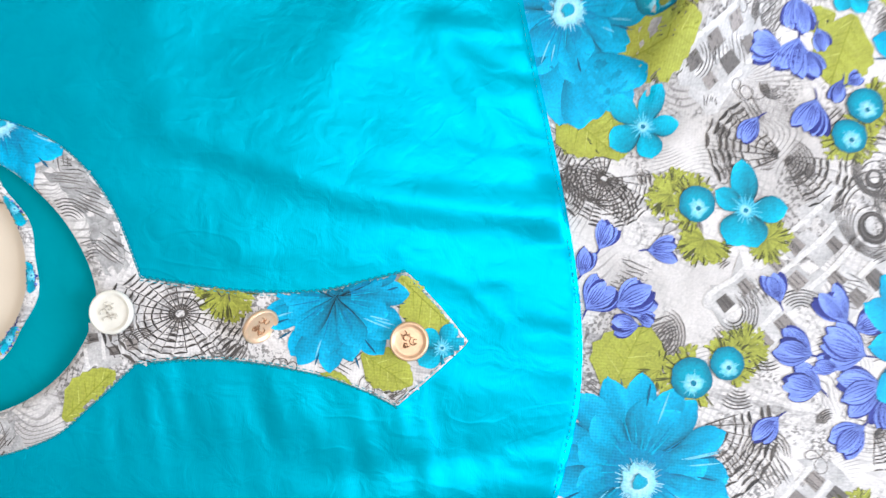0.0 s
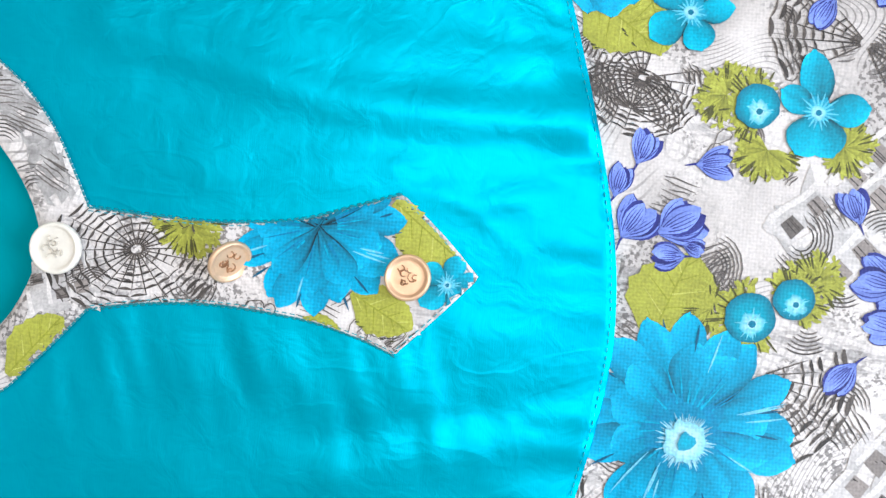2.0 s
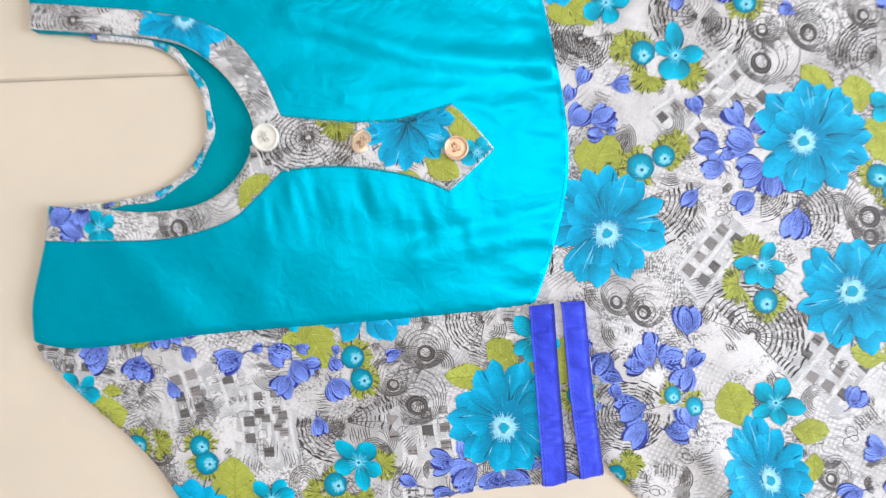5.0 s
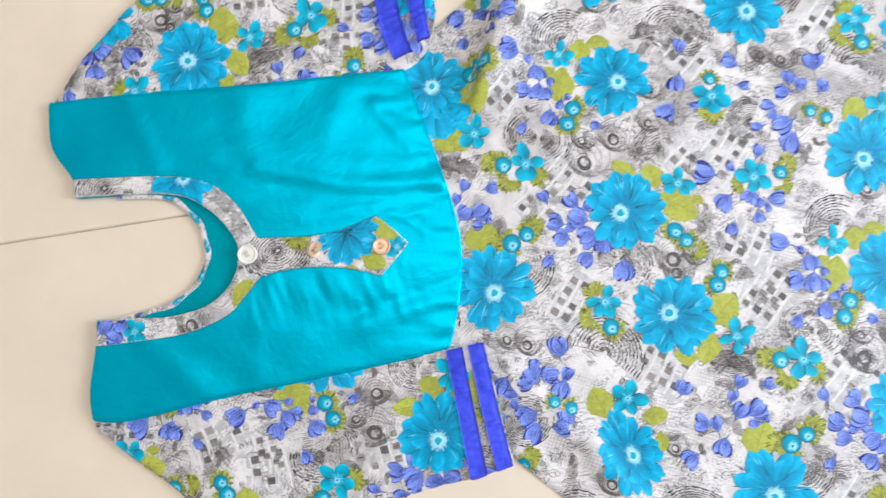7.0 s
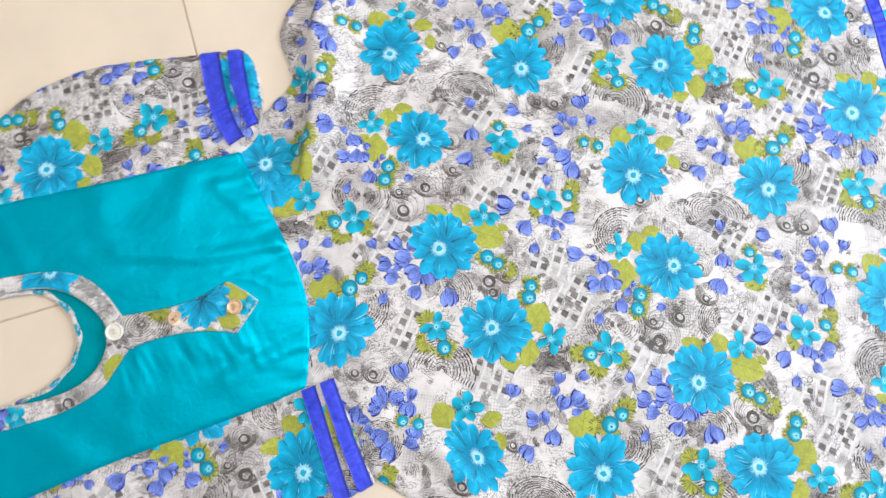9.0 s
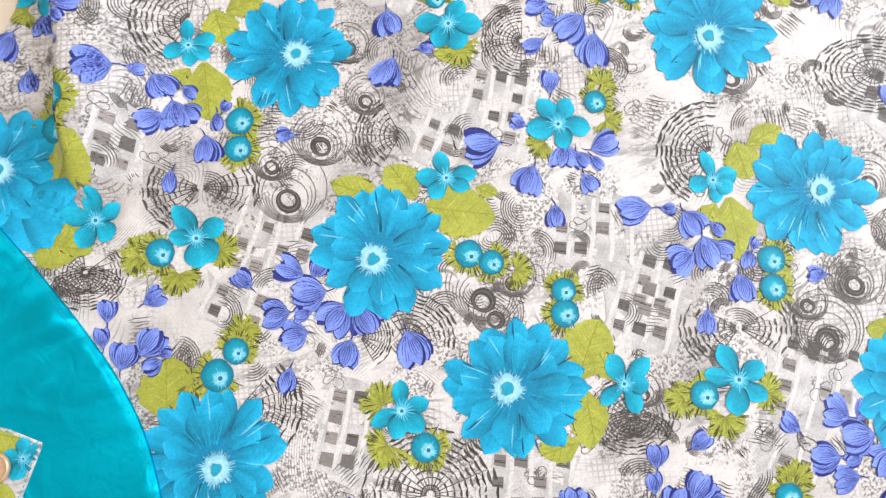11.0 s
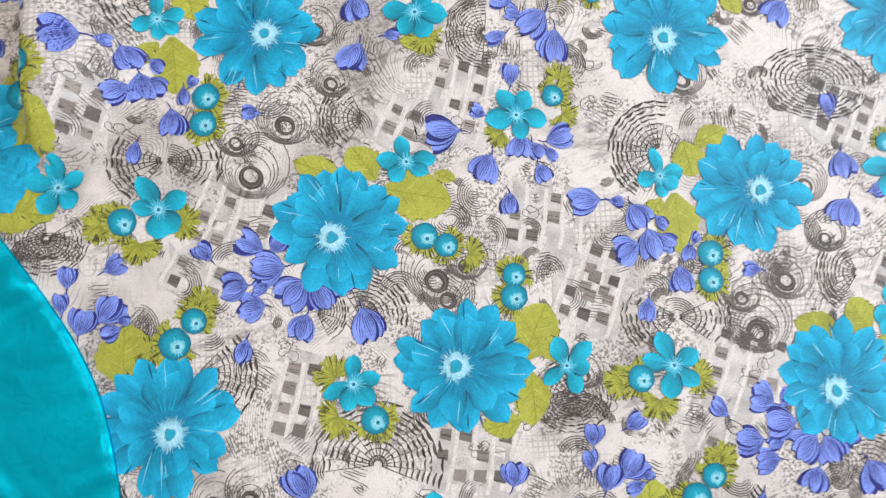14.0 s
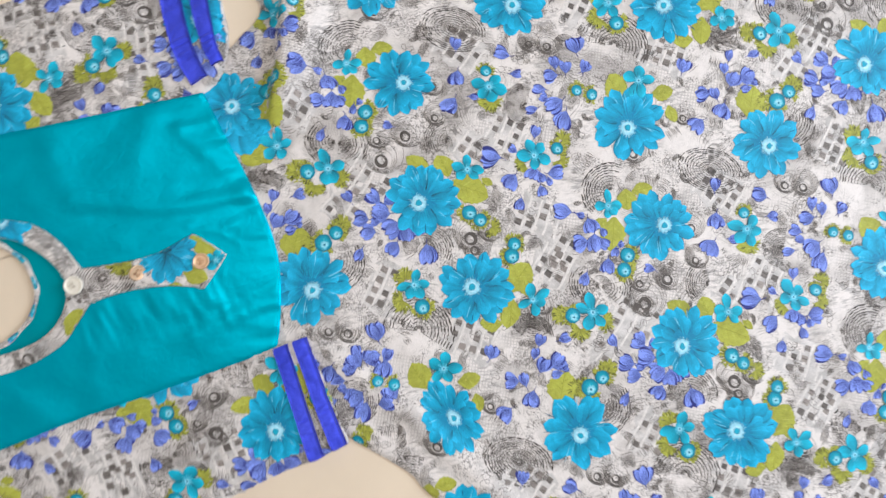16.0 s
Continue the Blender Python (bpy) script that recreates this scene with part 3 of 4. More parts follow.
def checks(cols, rows, pitch):
    """A stamped lattice: dark squares on a worn grey ground with paler bars."""
    k = Ink()
    wide, tall = (cols + 0.6) * pitch / 2, (rows + 0.6) * pitch / 2
    n = 8
    gx, gy = np.meshgrid(np.linspace(-wide, wide, n), np.linspace(-tall, tall, n), indexing="ij")
    edge = (np.abs(gx) > wide * 0.99) | (np.abs(gy) > tall * 0.99)
    jit = np.where(edge, 0.35, 0.12) * pitch
    pts = np.c_[(gx + jit * rng.uniform(-1, 1, gx.shape)).ravel(), (gy + jit * rng.uniform(-1, 1, gx.shape)).ravel()]
    tone = rng.uniform(0.40, 0.62, n * n)
    k.add(pts, [(i * n + j, (i + 1) * n + j, (i + 1) * n + j + 1, i * n + j + 1) for i in range(n - 1) for j in range(n - 1) if rng.rand() > 0.22], np.c_[tone, tone * 0.94, tone * 0.92], 0.00010)
    for i in range(cols + 1):
        x = (i - cols / 2) * pitch + rng.uniform(-0.08, 0.08) * pitch
        u = np.linspace(-1, 1, 7)
        k.stroke(np.c_[x + 0.06 * pitch * np.sin(3 * u + i), u * tall * rng.uniform(0.7, 1.0)], 0.20 * pitch, (0.64, 0.60, 0.58), 0.00016)
    for i in range(cols):
        for j in range(rows):
            if rng.rand() < 0.28:
                continue
            x, y = (i - cols / 2 + 0.5) * pitch, (j - rows / 2 + 0.5) * pitch + 0.1 * pitch * i
            s = pitch * rng.uniform(0.25, 0.34)
            quad = [(x - s, y - s * 0.8), (x + s, y - s), (x + s * 0.9, y + s), (x - s, y + s * 0.9)]
            shade = np.array(GREY) * rng.uniform(0.8, 2.4)
            k.add(quad, [(0, 1, 2, 3)], shade, 0.00024)
            for m in range(3):
                u = np.linspace(-0.9, 0.9, 3) * s
                k.stroke(np.c_[x + u, np.full(3, y + s * rng.uniform(-0.7, 0.7))], 0.0004, tuple(np.array(BLACK) * rng.uniform(0.8, 1.6)), 0.00027)
    return k


def scatter(kinds, count, panel, parent):
    """Loose strokes all over a panel, as one mesh."""
    k = Ink()
    lo, hi = panel.line.min(0), panel.line.max(0)
    for n in range(count):
        one = kinds[n % len(kinds)]()
        a, x, y = rng.uniform(0, 6.28), rng.uniform(lo[0], hi[0]), rng.uniform(lo[1], hi[1])
        v = np.array(one.v)
        base = len(k.v)
        k.v += [tuple(p) for p in np.c_[x + v[:, 0] * np.cos(a) - v[:, 1] * np.sin(a), y + v[:, 0] * np.sin(a) + v[:, 1] * np.cos(a)]]
        k.f += [tuple(base + i for i in f) for f in one.f]
        k.c += one.c
        k.z += one.z
    ob = k.lay(panel, (0.0, 0.0), 0.0, parent, "stroke_print", "loose grey pen strokes and arcs of the print")
    if ob:
        tagged(ob, kind="stuff")


def arcs(r, count):
    k = Ink()
    start, span = rng.uniform(0, 6.28), rng.uniform(1.2, 3.6)
    for i in range(count):
        t = np.linspace(start + rng.uniform(-0.15, 0.15), start + span + rng.uniform(-0.2, 0.2), 9)
        q = r * (0.25 + 0.75 * (i + 1) / count)
        k.stroke(np.c_[q * np.cos(t), 0.85 * q * np.sin(t)], np.array([0.3, 0.8, 1, 1, 1, 1, 1, 0.8, 0.3]) * 0.0006, tuple(np.array(GREY) * rng.uniform(0.45, 1.2)), 0.00023)
    return k


def rings(r):
    """A thick uneven ring, among thin loops drawn round it."""
    k = Ink()
    t = np.linspace(0, 2 * np.pi, 24)
    k.stroke(np.c_[0.58 * r * np.cos(t), 0.66 * r * np.sin(t)], r * 0.34 * (1 + 0.35 * np.sin(t + rng.uniform(0, 6))), tuple(np.array(BLACK) * 1.3), 0.00029)
    k.stroke(np.c_[0.60 * r * np.cos(t), 0.66 * r * np.sin(t)], r * 0.08, GREY, 0.00031)
    for i in range(7):
        t = np.linspace(rng.uniform(0, 2.5), rng.uniform(4.2, 7.8), 24)
        q = r * (1.0 + 0.22 * i)
        k.stroke(np.c_[0.13 * r * i + q * np.cos(t), 0.08 * r * i + q * 1.05 * np.sin(t)], 0.00045, tuple(np.array(GREY) * rng.uniform(0.5, 1.2)), 0.00028)
    return k


def hatch(length, count, gap):
    k = Ink()
    for i in range(count):
        u = np.linspace(-0.5, 0.5, 4) * length * rng.uniform(0.6, 1.1)
        k.stroke(np.c_[u + 0.1 * length * rng.uniform(-1, 1), (i - count / 2) * gap + 0.08 * length * u / length + 0.0006 * rng.uniform(-1, 1, 4)], np.array([0.3, 1, 0.9, 0.3]) * 0.0006, tuple(np.array(GREY) * rng.uniform(0.4, 1.5)), 0.00023)
    return k


def scribble(r):
    """A run of loose pen loops."""
    k = Ink()
    t = np.linspace(0, rng.uniform(9, 16), 30)
    q = r * 0.35 * (1 + 0.4 * np.sin(1.7 * t + rng.uniform(0, 6)))
    k.stroke(np.c_[r * (t / 12 - 0.5) + q * np.cos(t), q * np.sin(t)], 0.00042, tuple(np.array(GREY) * rng.uniform(0.5, 1.3)), 0.00023)
    return k


# One repeat of the print: places in metres, turns in degrees, sizes. It repeats along ALONG and ACROSS.
ALONG, ACROSS = np.array((0.2485, -0.2035)), np.array((0.268, 0.265))
# places, radii and lengths in millimetres, turns in degrees
BIG = [(234, 152, 37.1, 0.19, -0.05), (240, 23, 38.7, -0.18, -0.1), (277, -83, 39.6, -0.13, 0.08), (105, -44, 39.0, 0.03, -0.18), (476, 66, 39.3, -0.1, -0.2)]
SMALL = [(185, 182, 13.4, 74, -6, -101, 174, -56), (145, 73, 16.6, 92, 9, -66, -121, 154), (291, 45, 14.7, 84, 159, -6, -61, -151), (365, 47, 16.0, 104, 39, -31, -91, 169),
         (212, -66, 16.0, 174, -136, -1, 69, -71), (333, -105, 14.7, 19, 94, 189, -86, -26), (331, 129, 16.6, 154, -86, -146, -26, 44), (494, 107, 15.3, -6, 69, 144, -136, -76)]
BERRY = [(195, 126, 8.0, -26), (188, 111, 7.7, -86), (123, 74, 8.0, 164), (284, -1, 8.0, -136), (294, -11, 7.0, -46), (325, -43, 7.0, 44), (320, -55, 8.0, 154),
         (126, -4, 9.0, 204), (141, 4, 7.4, 44), (216, -90, 8.0, -66), (391, 50, 6.7, 24), (331, 147, 6.1, 64), (424, 108, 5.8, 114), (440, 101, 6.1, 174)]
TUFT = [(155, 61, 14.4, -26), (111, 77, 14.4, 164), (128, 58, 16.0, -116), (353, 40, 14.4, 174), (392, 37, 12.8, -56), (204, -58, 16.0, 104), (197, -80, 16.0, -156),
        (331, 112, 14.4, -106), (148, 11, 14.4, 54), (112, -2, 12.8, 174), (399, 58, 12.8, 34), (305, -21, 13.4, -36)]
LEAF = [(184, 151, -106, 35, 13), (173, 164, -146, 16, 6), (225, 193, 4, 22, 7), (206, 185, -96, 22, 10), (240, 60, 139, 29, 8), (267, 54, 104, 24, 10),
        (290, 24, -31, 40, 14), (309, 28, -46, 13, 4), (323, -79, 44, 35, 14), (307, -115, -106, 30, 10), (284, -122, 174, 22, 8), (97, 1, 69, 35, 15),
        (326, 110, 164, 22, 6), (467, 104, 114, 29, 12), (518, 89, -6, 23, 8), (523, 65, -86, 19, 6), (328, -92, 94, 16, 6)]
BUDS = []
BUDS += [(135, 185, 13.1, 164), (153, 178, 6.2, -26), (162, 165, 11.1, -76), (147, 148, 11.1, 189), (162, 146, 12.4, -101), (171, 144, 9.7, -46), (171, 119, 11.1, -106),
          (144, 110, 9.7, -121), (183, 132, 7.6, -111), (174, 156, 6.9, -66), (216, 107, 7.6, 154), (190, 138, 5.5, 44)]
BUDS += [(160, 39, 9.0, 114), (170, 14, 11.1, 159), (187, 33, 11.1, 134), (192, 16, 13.1, 164), (184, 7, 7.6, 174), (175, -1, 10.4, 164), (200, -2, 13.1, 199),
          (214, -10, 11.7, -86), (197, -23, 11.1, -136), (233, -36, 13.8, -91), (161, -23, 9.7, -126), (229, -11, 6.9, -6), (202, 28, 9.0, 34)]
BUDS += [(286, 117, 12.4, -136), (299, 145, 11.7, -106), (312, 121, 6.9, -16)]
BUDS += [(319, 54, 14.5, 164), (344, 57, 6.9, 134), (334, 25, 12.4, -146), (340, -2, 9.0, -111), (360, 28, 10.4, -116), (384, 24, 11.1, -6), (376, 17, 6.9, -76),
          (366, 8, 8.3, -86), (371, 72, 9.0, 74), (368, 22, 8.3, -86)]
BUDS += [(372, 96, 9.0, 184), (398, 96, 13.1, -156), (404, 80, 13.1, -121), (387, 106, 7.6, 134), (554, -21, 9.7, 74)]
BUDS += [(109, 52, 9.0, 9), (83, 55, 9.0, 69), (75, 42, 8.3, 74), (82, 28, 11.1, 54), (98, 28, 11.7, 29), (95, 16, 8.3, 184), (104, 20, 5.5, -6)]
BUDS += [(279, -151, 10.4, 64)]
BUDS += [(562, 80, 10.5, 170), (579, 58, 12.1, -120), (549, 48, 11.3, 210), (575, 78, 9.7, 100), (399, 128, 10.5, 180), (384, 117, 9.7, 160), (362, 138, 8.1, -10)]
BUDS += [(85, -102, 11.3, 150), (139, -123, 9.7, 80), (170, -133, 9.7, 60), (164, -107, 12.9, 90), (438, 131, 8.9, 40), (417, 135, 9.7, 80)]
WEB = [(159, 99, 34, -40, 80, 0.75), (159, 99, 35, 150, 95, 0.8), (277, 79, 27, 120, 130, 1.0), (439, -7, 32, 80, 165, 1.0),
       (553, -4, 37, 0, 345, 0.66), (208, -114, 38, -20, 215, 0.95), (132, -25, 34, -55, 110, 1.0), (231, -31, 30, -10, 140, 0.9),
       (366, 101, 24, 90, 200, 0.9), (80, 81, 24, 100, 300, 0.9), (325, -134, 22, 0, 200, 0.7), (208, -18, 19, -60, 150, 1.0)]
CHECKS = [(185, 52, -41, 4, 4), (335, 71, -36, 3, 4), (183, -65, -36, 3, 4), (355, -19, -31, 4, 3), (362, -73, -41, 3, 3),
          (151, 26, -46, 3, 2), (260, -133, -31, 4, 3), (558, -27, -46, 4, 3), (126, 142, -41, 2, 3), (302, 64, -46, 3, 2)]
RINGS = [(232, 92, 8.0), (201, 93, 5.8), (202, 71, 9.6), (280, -29, 9.6), (282, -42, 7.0), (300, -27, 5.8), (472, 29, 7.0),
         (340, -115, 5.1), (270, 141, 7.0), (115, -97, 6.1), (134, -103, 6.5), (535, 58, 5.4), (267, 106, 5.8)]


LOOSE = ("printed_bud", "printed_web", "printed_check_stamp", "printed_ring", "printed_tuft", "printed_berry")


def printed(panel, parent, shift=(0.0, 0.0), turn=0.0, about=(0.0, 0.0), skip=None, span=(-2, 3)):
    """Prints the repeat on a panel. The print's point about comes to lie at about + shift, turned by turn degrees."""
    ca, sa, rad = np.cos(radians(turn)), np.sin(radians(turn)), radians(turn)
    lo, hi = panel.line.min(0) - 0.05, panel.line.max(0) + 0.05

    def put(maker, x, y, angle, name):
        for i in range(*span):
            for j in range(*span):
                px, py = 0.001 * np.array((x, y)) + i * ALONG + j * ACROSS - about
                q = np.array((about[0] + shift[0] + px * ca - py * sa, about[1] + shift[1] + px * sa + py * ca))
                if (q < lo).any() or (q > hi).any() or math.dist(q, (0.082, -0.100)) < 0.017 or (skip is not None and skip(q)):
                    continue
                motif = maker().lay(panel, q, radians(angle) + rad, parent, name)
                if motif and name in LOOSE:
                    tagged(motif, kind="stuff")

    for n, (x, y, r, *eye) in enumerate(BIG):
        put(lambda: big_flower(r * 0.00103, n, eye), x, y, 0, "printed_flower")
    for x, y, r, *turns in SMALL:
        put(lambda: small_flower(r * 0.001, turns), x, y, 0, "printed_small_flower")
    for x, y, r, a in BERRY:
        put(lambda: berry(r * 0.00103), x, y, 0, "printed_berry")
        put(lambda: tuft(r * 0.00175), x, y, a, "printed_tuft")
    for x, y, r, a in TUFT:
        put(lambda: tuft(r * 0.00082), x, y, a, "printed_tuft")
    for x, y, a, long, half in LEAF:
        put(lambda: leaf(long * 0.00106, half * 0.00106), x, y, a, "printed_leaf")
    for x, y, r, a in BUDS:
        put(lambda: violet(r * 0.00090), x, y, a, "printed_bud")
    for x, y, r, start, wide, flat in WEB:
        put(lambda: web(r * 0.001, start, wide, flat), x, y, -26, "printed_web")
    for x, y, a, cols, rows in CHECKS:
        put(lambda: checks(cols, rows, 0.0118), x, y, a, "printed_check_stamp")
    for x, y, r in RINGS:
        put(lambda: rings(r * 0.00095), x, y, 30, "printed_ring")


# ---- the room ----
CORNER = (0.019, 0.064)


def floor_tiles():
    ground = bmesh.new()
    box(ground, -2.4, 2.4, -2.4, 2.4, -0.05, -0.0025)
    floor = part("floor", ground, GROUT, None, "beige ceramic tile floor with thin grey joints")
    floor.matrix_world = pose(*CORNER, 0, 0, 0, 5.35)
    tagged(floor, category="floor", kind="structure")
    bm = bmesh.new()
    box(bm, -0.29955, 0.29955, -0.29955, 0.29955, -0.012, 0.0)
    bmesh.ops.bevel(bm, geom=[e for e in bm.edges if all(v.co.z > -0.001 for v in e.verts)], offset=0.0012, segments=2, affect="EDGES")
    first = part("tile", bm, TILE, floor)
    for i in range(-5, 4):
        for j in range(-4, 4):
            # the courses on the near side are laid with their joints staggered
            x, y = (i + 0.5) * 0.6 + (0.43 if j < 0 else 0.0), (j + 0.5) * 0.6
            m = Matrix.Translation((x, y, 0))
            if (i, j) == (0, 0):
                first.matrix_basis = m
            else:
                tile = new("tile", first.data)
                tile.parent, tile.matrix_basis = floor, m


floor_tiles()


def room():
    for name, sizes in (("wall_north", [(-2.5, 2.5, 2.4, 2.5, 0, 2.6)]), ("wall_south", [(-2.5, 2.5, -2.5, -2.4, 0, 2.6)]),
                        ("wall_west", [(-2.5, -2.4, -2.4, 2.4, 0, 2.6)]),
                        ("wall_east", [(2.4, 2.5, -2.4, -1.15, 0, 2.6), (2.4, 2.5, 0.45, 2.4, 0, 2.6), (2.4, 2.5, -1.15, 0.45, 0, 0.85), (2.4, 2.5, -1.15, 0.45, 2.05, 2.6)]),
                        ("ceiling", [(-2.5, 2.5, -2.5, 2.5, 2.6, 2.7)])):
        bm = bmesh.new()
        for s in sizes:
            box(bm, *s)
        wall = part(name, bm, PAINT, None, "plain white painted " + name.split("_")[0])
        wall.matrix_world = pose(*CORNER, 0, 0, 0, 5.35)
        tagged(wall, category=name.split("_")[0], kind="structure")


room()

# ---- the kurti ----
kurti = tagged(new("kurti"), "teal satin and blue floral print kurti laid flat on tiles", "dress")

NECK_TOP = [(-0.304, 0.067), (-0.257, 0.067), (-0.213, 0.065), (-0.187, 0.058), (-0.161, 0.039), (-0.144, 0.015)]
NECK_BOTTOM = [(-0.141, -0.005), (-0.152, -0.030), (-0.175, -0.048), (-0.210, -0.056), (-0.247, -0.056), (-0.283, -0.056)]
NECK = smooth_line(NECK_TOP + NECK_BOTTOM, 6)
SEAM = smooth_line([(0.030, 0.178), (0.044, 0.131), (0.056, 0.093), (0.068, 0.050), (0.075, 0.016), (0.077, -0.017), (0.073, -0.050), (0.066, -0.082), (0.059, -0.104)], 5)
YOKE_TOP = smooth_line([(-0.330, 0.165), (-0.241, 0.170), (-0.132, 0.171), (0.030, 0.178)], 6)
YOKE_LOW = smooth_line([(0.059, -0.104), (-0.048, -0.121), (-0.157, -0.137), (-0.251, -0.154), (-0.287, -0.152)], 6)
SHOULDER_LOW = smooth_line([(-0.287, -0.152), (-0.290, -0.125), (-0.284, -0.082), (-0.283, -0.056)], 5)
SHOULDER_TOP = smooth_line([(-0.304, 0.067), (-0.306, 0.086), (-0.327, 0.119), (-0.330, 0.165)], 5)
SEAM_LINE = np.array(SEAM)

YOKE_FOLDS = [([(-0.12, 0.085), (-0.03, 0.062), (0.055, 0.060)], 0.009, 0.0030), ([(-0.10, 0.066), (-0.02, 0.049), (0.05, 0.047)], 0.010, -0.0014), ([(-0.20, 0.12), (-0.11, 0.10), (-0.02, 0.085)], 0.016, 0.0018),
              ([(-0.135, 0.172), (-0.130, 0.115)], 0.018, 0.0026), ([(-0.02, -0.075), (0.03, -0.062), (0.070, -0.052)], 0.008, 0.0018), ([(-0.03, -0.062), (0.02, -0.05), (0.07, -0.035)], 0.006, -0.0012),
              ([(0.028, 0.03), (0.045, 0.036), (0.07, 0.036)], 0.004, 0.0010), ([(-0.01, 0.038), (0.02, 0.028), (0.04, 0.012)], 0.003, 0.0010),
              ([(-0.24, -0.07), (-0.20, -0.11), (-0.17, -0.135)], 0.014, 0.0026), ([(-0.22, 0.095), (-0.24, 0.14), (-0.25, 0.165)], 0.012, 0.0022),
              ([(-0.11, -0.03), (-0.125, -0.08), (-0.13, -0.12)], 0.012, 0.0016), ([(-0.05, 0.12), (-0.03, 0.16)], 0.016, 0.0018),
              ([(-0.08, 0.03), (-0.03, 0.038), (0.0, 0.044)], 0.0035, 0.0009), ([(0.0, 0.14), (0.03, 0.10), (0.055, 0.07)], 0.008, 0.0020)]


def yoke_level(xy):
    x, y = xy[:, 0], xy[:, 1]
    h = 0.0100 + 0.0008 * N1(x / 0.07, y / 0.05) + 0.0005 * N2(x / 0.028, y / 0.02)
    for line, width, height in YOKE_FOLDS:
        h = h + 0.6 * ridge(xy, line, width, height)
    d = distance(SEAM_LINE, xy, False)
    h = h + (0.0012 * N3(y / 0.0080 + 0.6 * x / 0.05, x / 0.05) + 0.0008 * N2(y / 0.0042 + 7, x / 0.03)) * np.exp(-d / 0.024)
    # drawn-in cloth below the placket
    h = h + (0.0008 * N2((x + 0.25 * y) / 0.008 + 9, y / 0.035) + 0.0005 * N1((x + 0.3 * y) / 0.0045, y / 0.03)) * np.exp(-((y + 0.042) / 0.022) ** 2) * (np.abs(x + 0.045) < 0.085)
    h = h + 0.0006 * N1((y - 0.2 * x) / 0.006, x / 0.03 + 4) * np.exp(-((y - 0.036) / 0.014) ** 2 - ((x - 0.0) / 0.05) ** 2)
    return h


yoke_panel = Panel(SHOULDER_TOP[:-1] + YOKE_TOP[:-1] + SEAM[:-1] + YOKE_LOW[:-1] + SHOULDER_LOW[:-1] + NECK[::-1][:-1], yoke_level, 0.0086, 0.0004, 0.0035, 0.0030)
yoke = yoke_panel.mesh("yoke", TEAL, kurti, "glossy teal satin yoke with soft creases")

# the skirt
SKIRT_LINE = smooth_line([(0.004, 0.172), (0.040, 0.205), (0.078, 0.232), (0.104, 0.259), (0.097, 0.313), (0.123, 0.357), (0.20, 0.42), (0.45, 0.51), (0.66, 0.55)], 6) + \
    [(0.885, 0.57), (0.878, 0.2), (0.875, -0.2), (0.885, -0.6)] + \
    smooth_line([(0.66, -0.57), (0.42, -0.50), (0.26, -0.36), (0.187, -0.284), (0.170, -0.258), (0.118, -0.212), (0.098, -0.19), (0.070, -0.150), (0.040, -0.095)], 6) + \
    [(0.050, -0.05), (0.055, 0.0), (0.046, 0.05), (0.030, 0.10), (0.015, 0.14)]
SKIRT_FOLDS = [([(0.075, 0.165), (0.106, 0.22), (0.116, 0.30)], 0.008, -0.003),
               ([(0.085, 0.13), (0.13, 0.17), (0.17, 0.25)], 0.012, 0.004), ([(0.09, 0.08), (0.15, 0.10), (0.22, 0.11)], 0.012, 0.0016),
               ([(0.085, -0.09), (0.14, -0.15), (0.20, -0.22), (0.28, -0.33)], 0.014, 0.006), ([(0.09, -0.06), (0.17, -0.10), (0.25, -0.17)], 0.018, 0.0022),
               ([(0.10, 0.0), (0.20, 0.01), (0.34, -0.02)], 0.02, 0.0012), ([(0.3, 0.10), (0.45, 0.13), (0.62, 0.12)], 0.03, 0.003),
               ([(0.35, -0.15), (0.5, -0.22), (0.7, -0.26)], 0.03, 0.003), ([(0.22, 0.25), (0.32, 0.30), (0.5, 0.34)], 0.025, 0.004)]


PLEAT = np.array([(0.098, 0.13), (0.106, 0.16), (0.122, 0.205), (0.134, 0.26), (0.140, 0.308), (0.165, 0.37)])


def pleat(xy, height=0.019, steep=0.0065, wide=0.034):
    """A fold that drops sharply towards the sleeve and slopes away gently over the skirt."""
    d = distance(PLEAT, xy, False)
    near = xy[:, 0] < np.interp(xy[:, 1], PLEAT[:, 1], PLEAT[:, 0])
    ends = np.clip((xy[:, 1] - 0.115) / 0.05, 0, 1)
    return height * ends * np.exp(-(d / np.where(near, steep, wide)) ** 2)


def skirt_level(xy):
    x, y = xy[:, 0], xy[:, 1]
    h = 0.0016 * N1(x / 0.10 + 5, y / 0.06) + 0.0007 * N2(x / 0.045, y / 0.030)
    for line, width, height in SKIRT_FOLDS:
        h = h + ridge(xy, line, width, height)
    h = h + pleat(xy)
    d = distance(SEAM_LINE, xy, False)
    k = np.clip((d - 0.004) / 0.035, 0, 1)
    k = np.where((x < 0.08) & (np.abs(y) < 0.2) & (d < 0.1) & (x < 0.07 - 0.25 * np.clip(y, 0, 1)), 0.0, k)
    gather = 0.0004 * N3(y / 0.014, x / 0.06) * np.exp(-d / 0.022) * np.clip(d / 0.004, 0, 1)
    return 0.0062 + h * k * k * (3 - 2 * k) + gather * (x > 0.03)


skirt_panel = Panel(SKIRT_LINE, skirt_level, 0.0018, 0.0003, 0.011, 0.0052)
skirt = skirt_panel.mesh("skirt", PRINT, kurti, "flared cotton skirt with a blue flower print on off-white")

